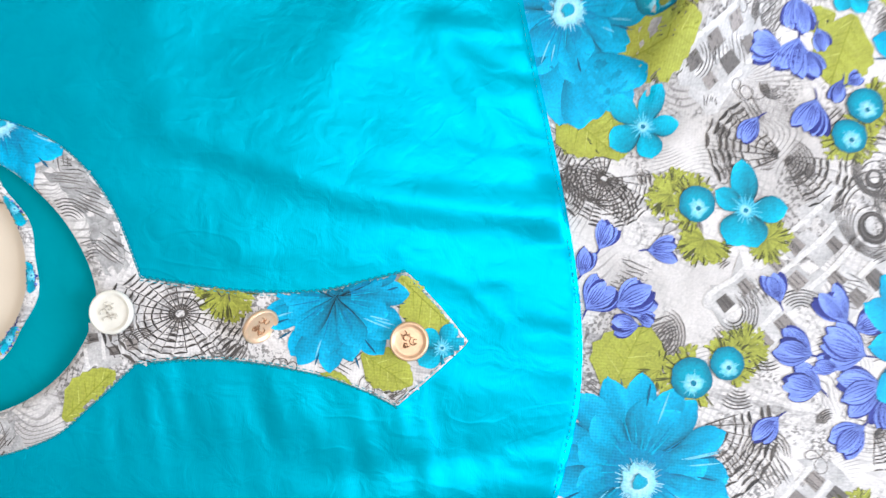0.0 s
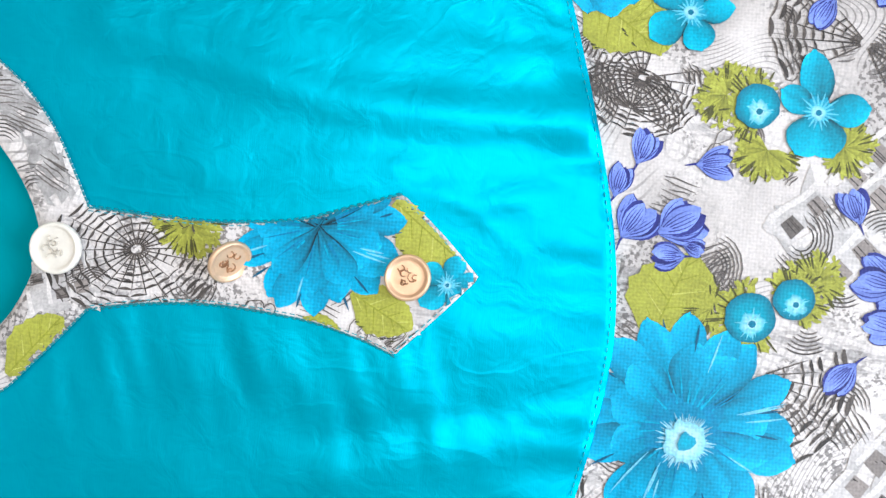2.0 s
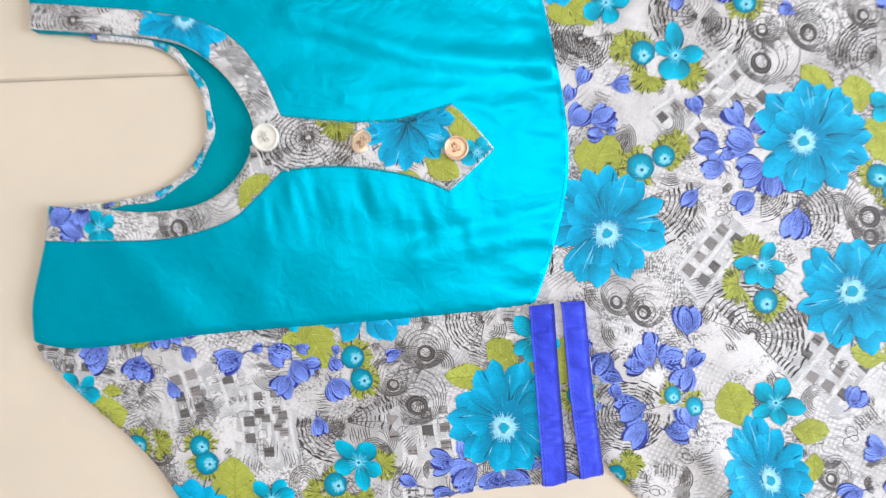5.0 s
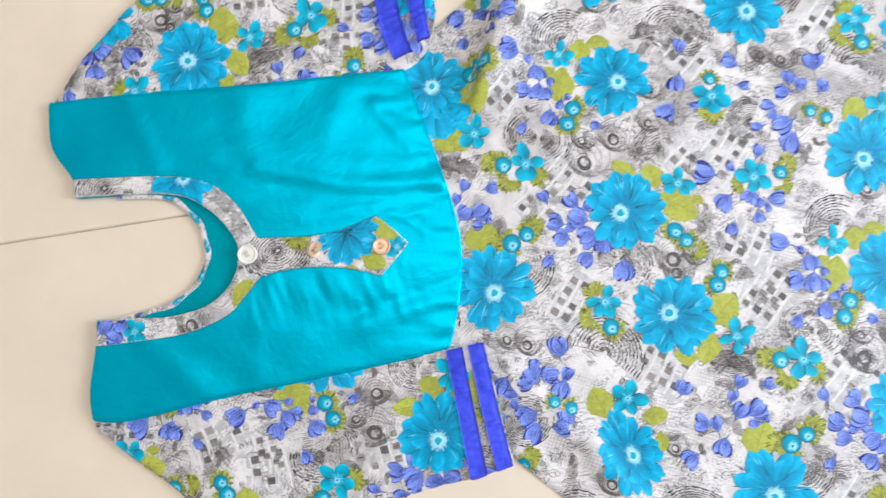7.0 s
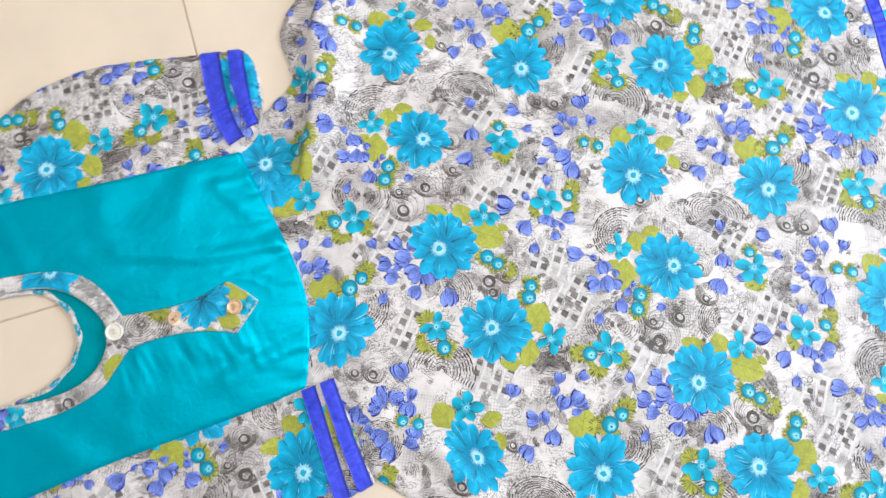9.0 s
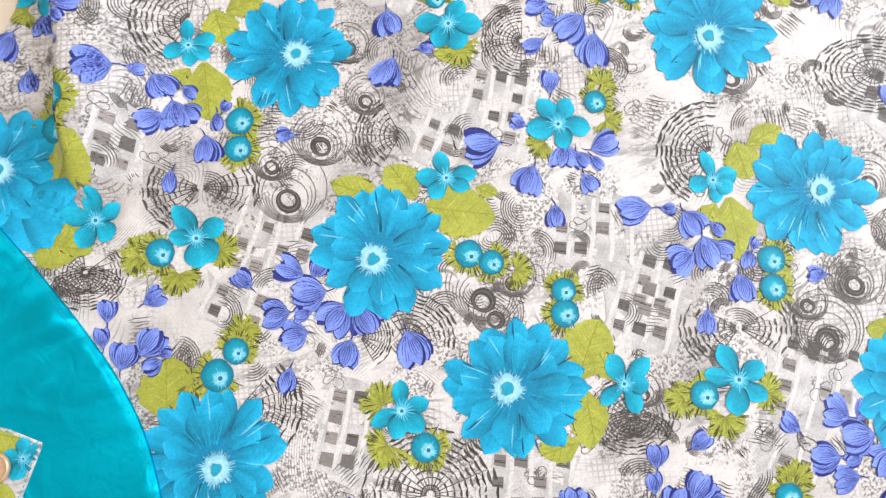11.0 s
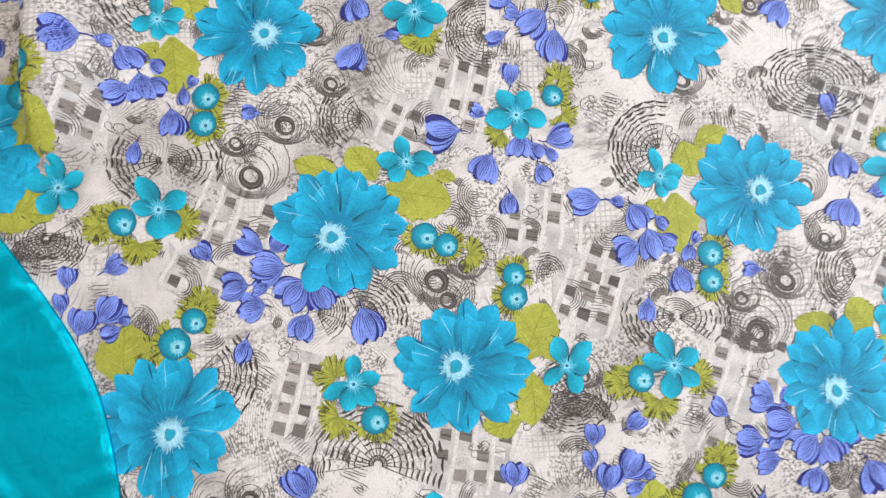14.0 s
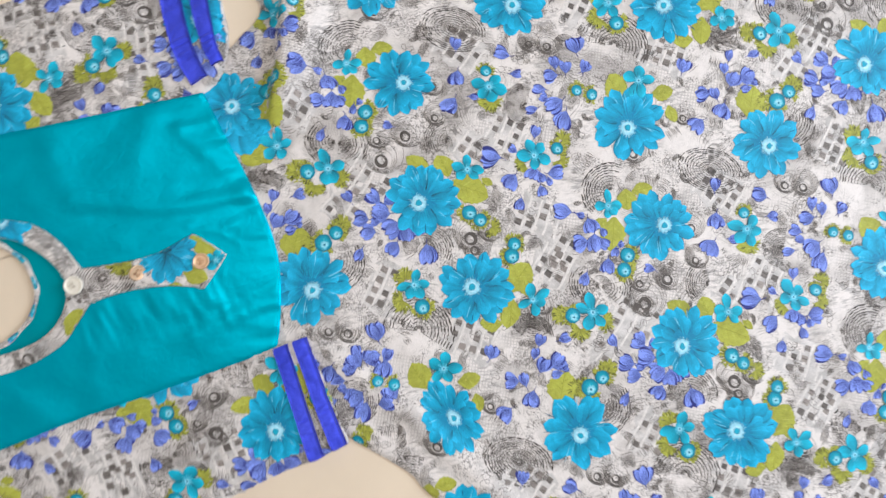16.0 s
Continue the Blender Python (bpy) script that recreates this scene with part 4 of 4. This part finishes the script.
# the sleeves, folded down beside the yoke
SLEEVE_LOW_LINE = [(-0.288, -0.155), (-0.249, -0.150), (-0.155, -0.132), (-0.047, -0.117), (0.050, -0.101), (0.093, -0.095)] + \
    smooth_line([(0.096, -0.098), (0.104, -0.15), (0.115, -0.214)], 4) + smooth_line([(0.077, -0.225), (0.040, -0.231), (-0.03, -0.25), (-0.11, -0.282), (-0.150, -0.290), (-0.173, -0.261), (-0.204, -0.225), (-0.246, -0.193), (-0.282, -0.164)], 5)
SLEEVE_TOP_LINE = [(-0.328, 0.163), (-0.299, 0.207)] + smooth_line([(-0.273, 0.234), (-0.245, 0.265), (-0.203, 0.295), (-0.138, 0.314), (-0.079, 0.314), (-0.006, 0.308)], 4) + \
    smooth_line([(0.050, 0.303), (0.062, 0.288), (0.066, 0.242), (0.058, 0.202), (0.046, 0.184), (0.030, 0.174)], 4) + [(-0.05, 0.170), (-0.132, 0.167), (-0.239, 0.164)]


def sleeve_low_level(xy):
    x, y = xy[:, 0], xy[:, 1]
    h = 0.0088 + 0.0012 * N1(x / 0.08 + 30, y / 0.045) + 0.0006 * N2(x / 0.03, y / 0.025 + 20)
    h = h + ridge(xy, [(-0.24, -0.165), (-0.19, -0.16), (-0.12, -0.15)], 0.008, 0.002) + ridge(xy, [(-0.05, -0.15), (0.0, -0.19), (0.02, -0.24)], 0.012, 0.0018)
    return h + 0.0055 * np.clip((x - 0.02) / 0.05, 0, 1)


def sleeve_top_level(xy):
    x, y = xy[:, 0], xy[:, 1]
    h = 0.0092 + 0.0016 * N1(x / 0.07 + 50, y / 0.045) + 0.0007 * N2(x / 0.03, y / 0.025 + 40)
    h = h + ridge(xy, [(-0.24, 0.20), (-0.16, 0.25), (-0.05, 0.28)], 0.014, 0.003) + ridge(xy, [(-0.06, 0.20), (0.0, 0.23), (0.05, 0.22)], 0.012, 0.003)
    return h + 0.006 * np.clip((x + 0.0) / 0.05, 0, 1)


sleeve_low_panel = Panel(SLEEVE_LOW_LINE, sleeve_low_level, 0.0048, 0.0004, 0.008, 0.0045)
sleeve_low = sleeve_low_panel.mesh("sleeve", PRINT, kurti, "printed cotton sleeve folded down along the yoke")
sleeve_top_panel = Panel(SLEEVE_TOP_LINE, sleeve_top_level, 0.0050, 0.0004, 0.009, 0.0045)
sleeve_top = sleeve_top_panel.mesh("sleeve", PRINT, kurti, "printed cotton sleeve folded with a crumpled cuff")


def strip(name, left, right, panel, lift, thick, mat, parent, label="", across=6, ripple=0.0, step=0.0013):
    """A ribbon of cloth between two lines, sewn onto a panel, with thickness at its edges."""
    n = max(4, int(len(spaced(left, step))))
    a, b = spaced(left, 1e-4), spaced(right, 1e-4)
    a, b = a[np.linspace(0, len(a) - 1, n).astype(int)], b[np.linspace(0, len(b) - 1, n).astype(int)]
    v = np.linspace(0, 1, across)
    xy = (a[:, None, :] * (1 - v[None, :, None]) + b[:, None, :] * v[None, :, None]).reshape(-1, 2)
    s = np.repeat(np.arange(n), across) * step
    mid = np.tile(np.sin(v * np.pi), n)
    z = panel.height(xy) + lift + thick * np.minimum(1, mid * 2.2) + ripple * N2(s / 0.0040 + 3, np.tile(v, n) * 1.3 + lift * 1000) * mid
    faces = [(i * across + j, (i + 1) * across + j, (i + 1) * across + j + 1, i * across + j + 1) for i in range(n - 1) for j in range(across - 1)]
    p, q, r = xy[faces[0][0]], xy[faces[0][1]], xy[faces[0][2]]
    if (q[0] - p[0]) * (r[1] - p[1]) - (q[1] - p[1]) * (r[0] - p[0]) < 0:
        faces = [f[::-1] for f in faces]
    verts = np.c_[xy, z]
    rim = [i * across for i in range(n)] + [(n - 1) * across + j for j in range(1, across)] + [i * across + across - 1 for i in range(n - 2, -1, -1)] + list(range(across - 2, 0, -1))
    k, m = len(verts), len(rim)
    low = verts[rim].copy()
    low[:, 2] -= lift + thick + 0.0012
    verts = np.r_[verts, low]
    faces = faces + [(rim[i], rim[(i + 1) % m], k + (i + 1) % m, k + i) for i in range(m)]
    return mesh_object(name, verts, faces, mat, parent, label)


# blue ribbons round the cuffs and above the hem
strip("cuff_ribbon", [(0.056, -0.1035), (0.064, -0.16), (0.073, -0.2255)], [(0.072, -0.1005), (0.080, -0.16), (0.089, -0.2215)], sleeve_low_panel, 0.0024, 0.0008, RIBBON, sleeve_low, "royal blue satin ribbon with puckers", ripple=0.0022)
strip("cuff_ribbon", [(0.077, -0.0995), (0.0865, -0.16), (0.098, -0.2195)], [(0.0925, -0.0972), (0.1025, -0.16), (0.1135, -0.2145)], sleeve_low_panel, 0.0024, 0.0008, RIBBON, sleeve_low, "royal blue satin ribbon with puckers", ripple=0.0022)
strip("cuff_ribbon", smooth_line([(0.003, 0.3065), (0.003, 0.262), (0.010, 0.216), (0.021, 0.185)], 5), smooth_line([(0.026, 0.3052), (0.026, 0.262), (0.031, 0.222), (0.039, 0.192)], 5), sleeve_top_panel, 0.0024, 0.0008, RIBBON, sleeve_top, "royal blue satin ribbon curving over the cuff", ripple=0.0022)
strip("cuff_ribbon", smooth_line([(0.036, 0.3042), (0.035, 0.262), (0.040, 0.225), (0.046, 0.200)], 5), smooth_line([(0.054, 0.3005), (0.054, 0.262), (0.055, 0.230), (0.058, 0.206)], 5), sleeve_top_panel, 0.0024, 0.0008, RIBBON, sleeve_top, "royal blue satin ribbon curving over the cuff", ripple=0.0022)
strip("hem_ribbon", [(0.822, 0.5), (0.817, 0.26), (0.808, 0.14), (0.806, -0.1), (0.815, -0.5)], [(0.838, 0.5), (0.833, 0.26), (0.824, 0.14), (0.822, -0.1), (0.831, -0.5)], skirt_panel, 0.0012, 0.0008, RIBBON, skirt, "royal blue satin ribbon above the hem", ripple=0.0022)
strip("hem_ribbon", [(0.852, 0.5), (0.847, 0.26), (0.840, 0.14), (0.838, -0.1), (0.846, -0.5)], [(0.868, 0.5), (0.863, 0.26), (0.856, 0.14), (0.854, -0.1), (0.862, -0.5)], skirt_panel, 0.0012, 0.0008, RIBBON, skirt, "royal blue satin ribbon above the hem", ripple=0.0022)

NAVY_THREAD = plain("navy_thread", (0.015, 0.02, 0.20), 0.6, scale=900)
RIBBON_EDGES = ((sleeve_low_panel, sleeve_low, [(0.0575, -0.1035), (0.0655, -0.16), (0.0745, -0.225)]), (sleeve_low_panel, sleeve_low, [(0.0705, -0.101), (0.0785, -0.16), (0.0875, -0.2215)]),
                (sleeve_low_panel, sleeve_low, [(0.0785, -0.0995), (0.088, -0.16), (0.0995, -0.219)]), (sleeve_low_panel, sleeve_low, [(0.091, -0.0975), (0.101, -0.16), (0.112, -0.2145)]),
                (sleeve_top_panel, sleeve_top, smooth_line([(0.0245, 0.3052), (0.0245, 0.262), (0.0295, 0.222), (0.0375, 0.192)], 5)),
                (sleeve_top_panel, sleeve_top, smooth_line([(0.0375, 0.3042), (0.0365, 0.262), (0.0415, 0.225), (0.0475, 0.201)], 5)))

# the back of the neck, seen through the front neckline
BACK_EDGE = smooth_line([(-0.264, 0.064), (-0.217, 0.061), (-0.193, 0.046), (-0.179, 0.024), (-0.176, -0.001), (-0.186, -0.023), (-0.208, -0.041), (-0.242, -0.051), (-0.264, -0.054)], 6)
back_panel = Panel(BACK_EDGE + smooth_line([(-0.262, -0.062), (-0.20, -0.064), (-0.15, -0.05), (-0.130, -0.005), (-0.135, 0.03), (-0.17, 0.062), (-0.21, 0.070), (-0.262, 0.070)], 5),
                   lambda xy: 0.0042 + 0.0007 * N1(xy[:, 0] / 0.03, xy[:, 1] / 0.02) + 0.0005 * N2(xy[:, 0] / 0.012, xy[:, 1] / 0.03), 0.0030, 0.0003, 0.004, 0.0035)
back = back_panel.mesh("back_neck", TEAL_INSIDE, kurti, "darker teal inside of the back neck")
inner = np.array(BACK_EDGE)
d = np.gradient(inner, axis=0)
d /= np.hypot(*d.T)[:, None]
side = np.c_[-d[:, 1], d[:, 0]]
width = 0.0052 * (0.85 + 0.2 * np.sin(np.arange(len(inner)) * 0.9))[:, None]
piping_panel = Panel([tuple(p) for p in inner - side * 0.0006] + [tuple(p) for p in (inner + side * width)[::-1]], lambda xy: back_panel.height(xy) + 0.0016 + 0.0005 * N2(xy[:, 0] / 0.006, xy[:, 1] / 0.006), 0.0045, 0.0020, 0.0016, 0.0022, 0.001)
piping = piping_panel.mesh("neck_piping", PRINT, back, "narrow printed facing along the back neckline")
for n in range(34):
    x, y = inner[(n * 7) % len(inner)] + 0.003 * side[(n * 7) % len(inner)]
    for_each = (lambda: violet(0.008), lambda: hatch(0.012, 6, 0.0016), lambda: leaf(0.016, 0.006), lambda: arcs(0.008, 5), lambda: violet(0.007), lambda: small_flower(0.007))
    for_each[n % 6]().lay(piping_panel, (x, y), 1.3 * n, back, ("printed_bud", "printed_hatch", "printed_leaf", "printed_arc", "printed_bud", "printed_small_flower")[n % 6])

# the printed neck band and the placket
BAND_OUT_TOP = smooth_line([(-0.3055, 0.085), (-0.240, 0.084), (-0.205, 0.082), (-0.178, 0.077), (-0.156, 0.065), (-0.138, 0.045), (-0.122, 0.016)], 5)
BAND_OUT_LOW = smooth_line([(-0.119, -0.022), (-0.137, -0.043), (-0.154, -0.059), (-0.192, -0.073), (-0.241, -0.0785), (-0.2835, -0.081)], 5)
PLACKET_TOP = smooth_line([(-0.122, 0.016), (-0.098, 0.0150), (-0.074, 0.0145), (-0.044, 0.0175), (-0.022, 0.0245), (-0.0045, 0.0305)], 5)
PLACKET_LOW = smooth_line([(-0.003, -0.0290), (-0.018, -0.0235), (-0.040, -0.0185), (-0.072, -0.0162), (-0.098, -0.0180), (-0.119, -0.022)], 5)


def band_level(xy):
    return yoke_panel.height(xy) + 0.0010


BAND_INNER = [(x - 0.0002, y) for x, y in NECK]
band_panel = Panel([(-0.3045, 0.0675)] + BAND_OUT_TOP[:-1] + PLACKET_TOP[:-1] + smooth_line([(-0.0045, 0.0305), (0.012, 0.0165), (0.026, 0.002)], 3)[:-1] + smooth_line([(0.026, 0.002), (0.012, -0.0135), (-0.003, -0.0290)], 3)[:-1] + PLACKET_LOW[:-1] + BAND_OUT_LOW + BAND_INNER[::-1][1:-1],
                   band_level, 0.0094, 0.0070, 0.0012, 0.0028, 0.0012)


def band_height(xy, own=band_panel):
    return yoke_panel.height(xy) + 0.0005 + 0.0008 * np.clip(own.depth(xy) / 0.0015, 0, 1)


band_panel.height = band_height
band = band_panel.mesh("neck_placket", PRINT, kurti, "printed neck band and pointed placket with three buttons")


def stitches(name, line, panel, mat, parent, gap=0.0030, length=0.0018, width=0.0004, lift=0.00015, label=""):
    p = spaced(line, gap)
    verts, faces = [], []
    for a, b in zip(p[:-1], p[1:]):
        d = (b - a) / max(np.hypot(*(b - a)), 1e-9)
        s = np.array((-d[1], d[0])) * width / 2
        q = np.array([a - s, a + d * length - s, a + d * length + s, a + s])
        z = panel.height(q) + lift
        k = len(verts)
        verts += [(*q[i], z[i]) for i in range(4)] + [(*(a + d * length / 2), z.mean() + 0.0003)]
        faces += [(k + i, k + (i + 1) % 4, k + 4) for i in range(4)]
    return mesh_object(name, verts, faces, mat, parent, label)


stitches("stitching", [(x - 0.0022, y) for x, y in SEAM], yoke_panel, THREAD, yoke, label="pale teal topstitching along the yoke seam")
stitches("stitching", [(x, y - 0.0012) for x, y in PLACKET_TOP], band_panel, THREAD, band)
stitches("stitching", [(x, y + 0.0012) for x, y in PLACKET_LOW], band_panel, THREAD, band)
stitches("stitching", [(x, y + 0.0008) for x, y in PLACKET_TOP], yoke_panel, DARK_THREAD, yoke)
stitches("stitching", [(x + 0.0005, y - 0.0007) for x, y in PLACKET_LOW], yoke_panel, DARK_THREAD, yoke)
for edge in (BAND_OUT_TOP, BAND_OUT_LOW, PLACKET_TOP, PLACKET_LOW):
    stitches("stitching", edge, band_panel, DARK_THREAD, band, gap=0.0022, length=0.0019, width=0.0008, lift=0.0002, label="dark teal edge stitching")
stitches("stitching", [(-0.0035, 0.0285), (0.011, 0.0157), (0.0238, 0.002), (0.0115, -0.0125), (-0.003, -0.0272)], band_panel, THREAD, band)


# ---- buttons ----
def button(name, radius, height, mat, place, tilt, turn, label, marks=True):
    bm = bmesh.new()
    profile = [(0.0, 0.62), (0.55, 0.60), (0.70, 0.58), (0.76, 0.62), (0.82, 0.86), (0.90, 1.0), (0.97, 0.86), (1.0, 0.55), (0.97, 0.2), (0.9, 0.0)]
    rows = []
    for r, h in profile:
        if r == 0:
            rows.append([bm.verts.new((0, 0, h * height))])
        else:
            rows.append([bm.verts.new((r * radius * math.cos(a), r * radius * math.sin(a), h * height)) for a in [i * math.tau / 40 for i in range(40)]])
    for i in range(40):
        bm.faces.new((rows[0][0], rows[1][i], rows[1][(i + 1) % 40]))
        for a, b in zip(rows[1:-1], rows[2:]):
            bm.faces.new((a[i], b[i], b[(i + 1) % 40], a[(i + 1) % 40]))
    for f in bm.faces:
        f.smooth = True
    body = part(name, bm, mat, kurti, label)
    body.matrix_basis = pose(*place, *tilt, turn)
    if marks:
        # raised scrolls in the middle of the face
        crest = bmesh.new()
        dice = random.Random(int(radius * 1e5))
        for k in range(9):
            cx, cy, rr = dice.uniform(-0.35, 0.35) * radius, dice.uniform(-0.4, 0.4) * radius, dice.uniform(0.10, 0.2) * radius
            start, span = dice.uniform(0, 6.28), dice.uniform(2.5, 5.0)
            line = [(cx + rr * math.cos(start + span * t / 8), cy + rr * math.sin(start + span * t / 8)) for t in range(9)]
            prev = None
            for n, (x, y) in enumerate(line):
                dx, dy = x - cx, y - cy
                q = math.hypot(dx, dy)
                w = 0.0003
                ring = [crest.verts.new((x + dx / q * o, y + dy / q * o, height * (0.56 + e))) for o, e in ((-w, 0.0), (0.0, 0.26), (w, 0.0))]
                if prev:
                    crest.faces.new((prev[0], prev[1], ring[1], ring[0]))
                    crest.faces.new((prev[1], prev[2], ring[2], ring[1]))
                prev = ring
        ob = part("crest", crest, CREST if mat is GOLD else IVORY, body, "raised scroll relief")
    return body


# relief tones, each darker than the face of its button
CREST = plain("brown_gilt_relief", (0.42, 0.24, 0.13), 0.4, 0.6, 0.1, 300)
IVORY = plain("darker_ivory_relief", (0.50, 0.45, 0.38), 0.4, 0.1, 0.1, 300)
button("button", 0.0098, 0.0034, PEARL, (-0.1310, 0.0, 0.0118), (2, -3, 0)[:2], 20, "round ivory-white button with a raised rim")
button("button", 0.0084, 0.0026, GOLD, (-0.0655, 0.001, 0.0156), (6, 57), -22, "rose-gold metal button tilted on its shank")
button("button", 0.0086, 0.0034, GOLD, (0.0, 0.0, 0.0118), (-3, 4), 80, "rose-gold metal button with raised scrolls")

# ---- the print ----
YOKE_INNER = yoke_panel.line


PLEATED = (0.222, -0.208)


def under_yoke(q):
    if math.dist(q, PLEATED) < 0.022:
        return True
    if 0.0 < q[0] < 0.115 and 0.088 < q[1] < 0.19:
        return True
    q = q[None, :]
    return bool(inside(YOKE_INNER, q)[0] and distance(YOKE_INNER, q)[0] > 0.05)


printed(skirt_panel, skirt, skip=under_yoke)
printed(sleeve_low_panel, sleeve_low, shift=(0.046 - 0.239, -0.180 - 0.022), turn=50, about=(0.239, 0.022))
printed(sleeve_top_panel, sleeve_top, shift=(-0.183 - 0.274, 0.198 + 0.083), turn=40, about=(0.274, -0.083))

# flowers gathered into the seam, and the pieces of print cut for the neck band
big_flower(0.043, 1, (0.1, -0.1), squeeze=0.70).lay(skirt_panel, PLEATED, 0.42, skirt, "printed_flower")
for n, (x, y) in enumerate(((0.154, -0.132), (0.137, -0.131), (0.165, -0.146), (0.161, -0.181), (0.168, -0.171), (0.108, -0.139))):
    tagged(violet(0.0105).lay(skirt_panel, (x, y), 2.1 * n, skirt, "printed_bud"), kind="stuff")
tagged(web(0.026, 0, 350, 0.95).lay(skirt_panel, (0.129, -0.173), 0.4, skirt, "printed_web"), kind="stuff")
big_flower(0.036, 1).lay(skirt_panel, (0.056, 0.159), 0.4, skirt, "printed_flower")
for x, y, a, size in ((0.096, 0.142, 0.5, 0.038), (0.070, 0.103, -0.6, 0.034), (0.083, 0.106, -1.2, 0.032)):
    leaf(size, size * 0.42).lay(skirt_panel, (x, y), a, skirt, "printed_leaf")
small_flower(0.016).lay(skirt_panel, (0.096, 0.107), 1.0, skirt, "printed_small_flower")
for x, y in ((0.096, 0.166), (0.107, 0.176)):
    berry(0.0088).lay(skirt_panel, (x, y), 0.0, skirt, "printed_berry")
    tuft(0.017).lay(skirt_panel, (x, y), 0.7, skirt, "printed_tuft")
for i in range(7):
    lower = Ink()
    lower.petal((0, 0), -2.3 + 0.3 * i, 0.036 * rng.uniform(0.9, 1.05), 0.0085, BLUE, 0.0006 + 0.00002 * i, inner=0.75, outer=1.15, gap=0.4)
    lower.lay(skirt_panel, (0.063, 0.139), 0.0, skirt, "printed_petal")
big_flower(0.034, 2).lay(band_panel, (-0.193, 0.081), 0.2, band, "printed_flower")
web(0.030, 0, 340, 0.8).lay(band_panel, (-0.272, 0.074), 0.3, band, "printed_web")
web(0.036, 0, 350, 0.75, rings=10, weight=0.85).lay(band_panel, (-0.102, 0.002), 0.3, band, "printed_web")
checks(3, 3, 0.008).lay(band_panel, (-0.131, -0.010), 0.3, band, "printed_check_stamp")
big_flower(0.032, 2, (0.0, 0.3), False).lay(band_panel, (-0.034, 0.013), 0.2, band, "printed_flower")
leaf(0.036, 0.012).lay(band_panel, (0.007, 0.0165), -0.65, band, "printed_leaf")
leaf(0.026, 0.009).lay(band_panel, (-0.009, -0.0135), -0.5, band, "printed_leaf")
leaf(0.016, 0.004).lay(band_panel, (-0.030, -0.0205), -0.3, band, "printed_leaf")
small_flower(0.011, (10, 80, 150, -130, -60)).lay(band_panel, (0.0145, -0.0015), 0.0, band, "printed_small_flower")
checks(3, 3, 0.0045).lay(band_panel, (-0.002, -0.0215), 0.7, band, "printed_check_stamp")
hatch(0.010, 8, 0.0012).lay(band_panel, (-0.002, -0.0215), 0.7, band, "printed_hatch")
small_flower(0.012).lay(band_panel, (-0.243, -0.069), 0.3, band, "printed_small_flower")
for x, y, a in ((-0.272, -0.064, 40), (-0.262, -0.073, 160), (-0.256, -0.062, 280)):
    violet(0.010).lay(band_panel, (x, y), radians(a), band, "printed_bud")
leaf(0.030, 0.0095).lay(band_panel, (-0.137, -0.037), 0.9, band, "printed_leaf")
tuft(0.014).lay(band_panel, (-0.083, 0.014), -1.5, band, "printed_tuft")
for x, y, a in ((-0.146, 0.050, -0.9), (-0.158, 0.060, -0.6), (-0.134, 0.030, -1.1), (-0.176, -0.060, 0.4)):
    wash(0.012, 0.010).lay(band_panel, (x, y), a, band, "printed_wash")
    hatch(0.016, 9, 0.0016).lay(band_panel, (x, y), a + 0.5, band, "printed_hatch")
rings(0.008).lay(band_panel, (-0.188, -0.066), 0.4, band, "printed_ring")
for panel, parent, count in ((skirt_panel, skirt, 2600), (sleeve_low_panel, sleeve_low, 320), (sleeve_top_panel, sleeve_top, 300), (band_panel, band, 120)):
    scatter((lambda: hatch(0.013, 8, 0.0019), lambda: arcs(0.013, 6), lambda: scribble(0.010), lambda: arcs(0.007, 5), lambda: hatch(0.007, 5, 0.0013)), count, panel, parent)

for panel, parent, line in RIBBON_EDGES:
    stitches("stitching", line, panel, NAVY_THREAD, parent, gap=0.0028, length=0.0020, width=0.0006, lift=0.0042)
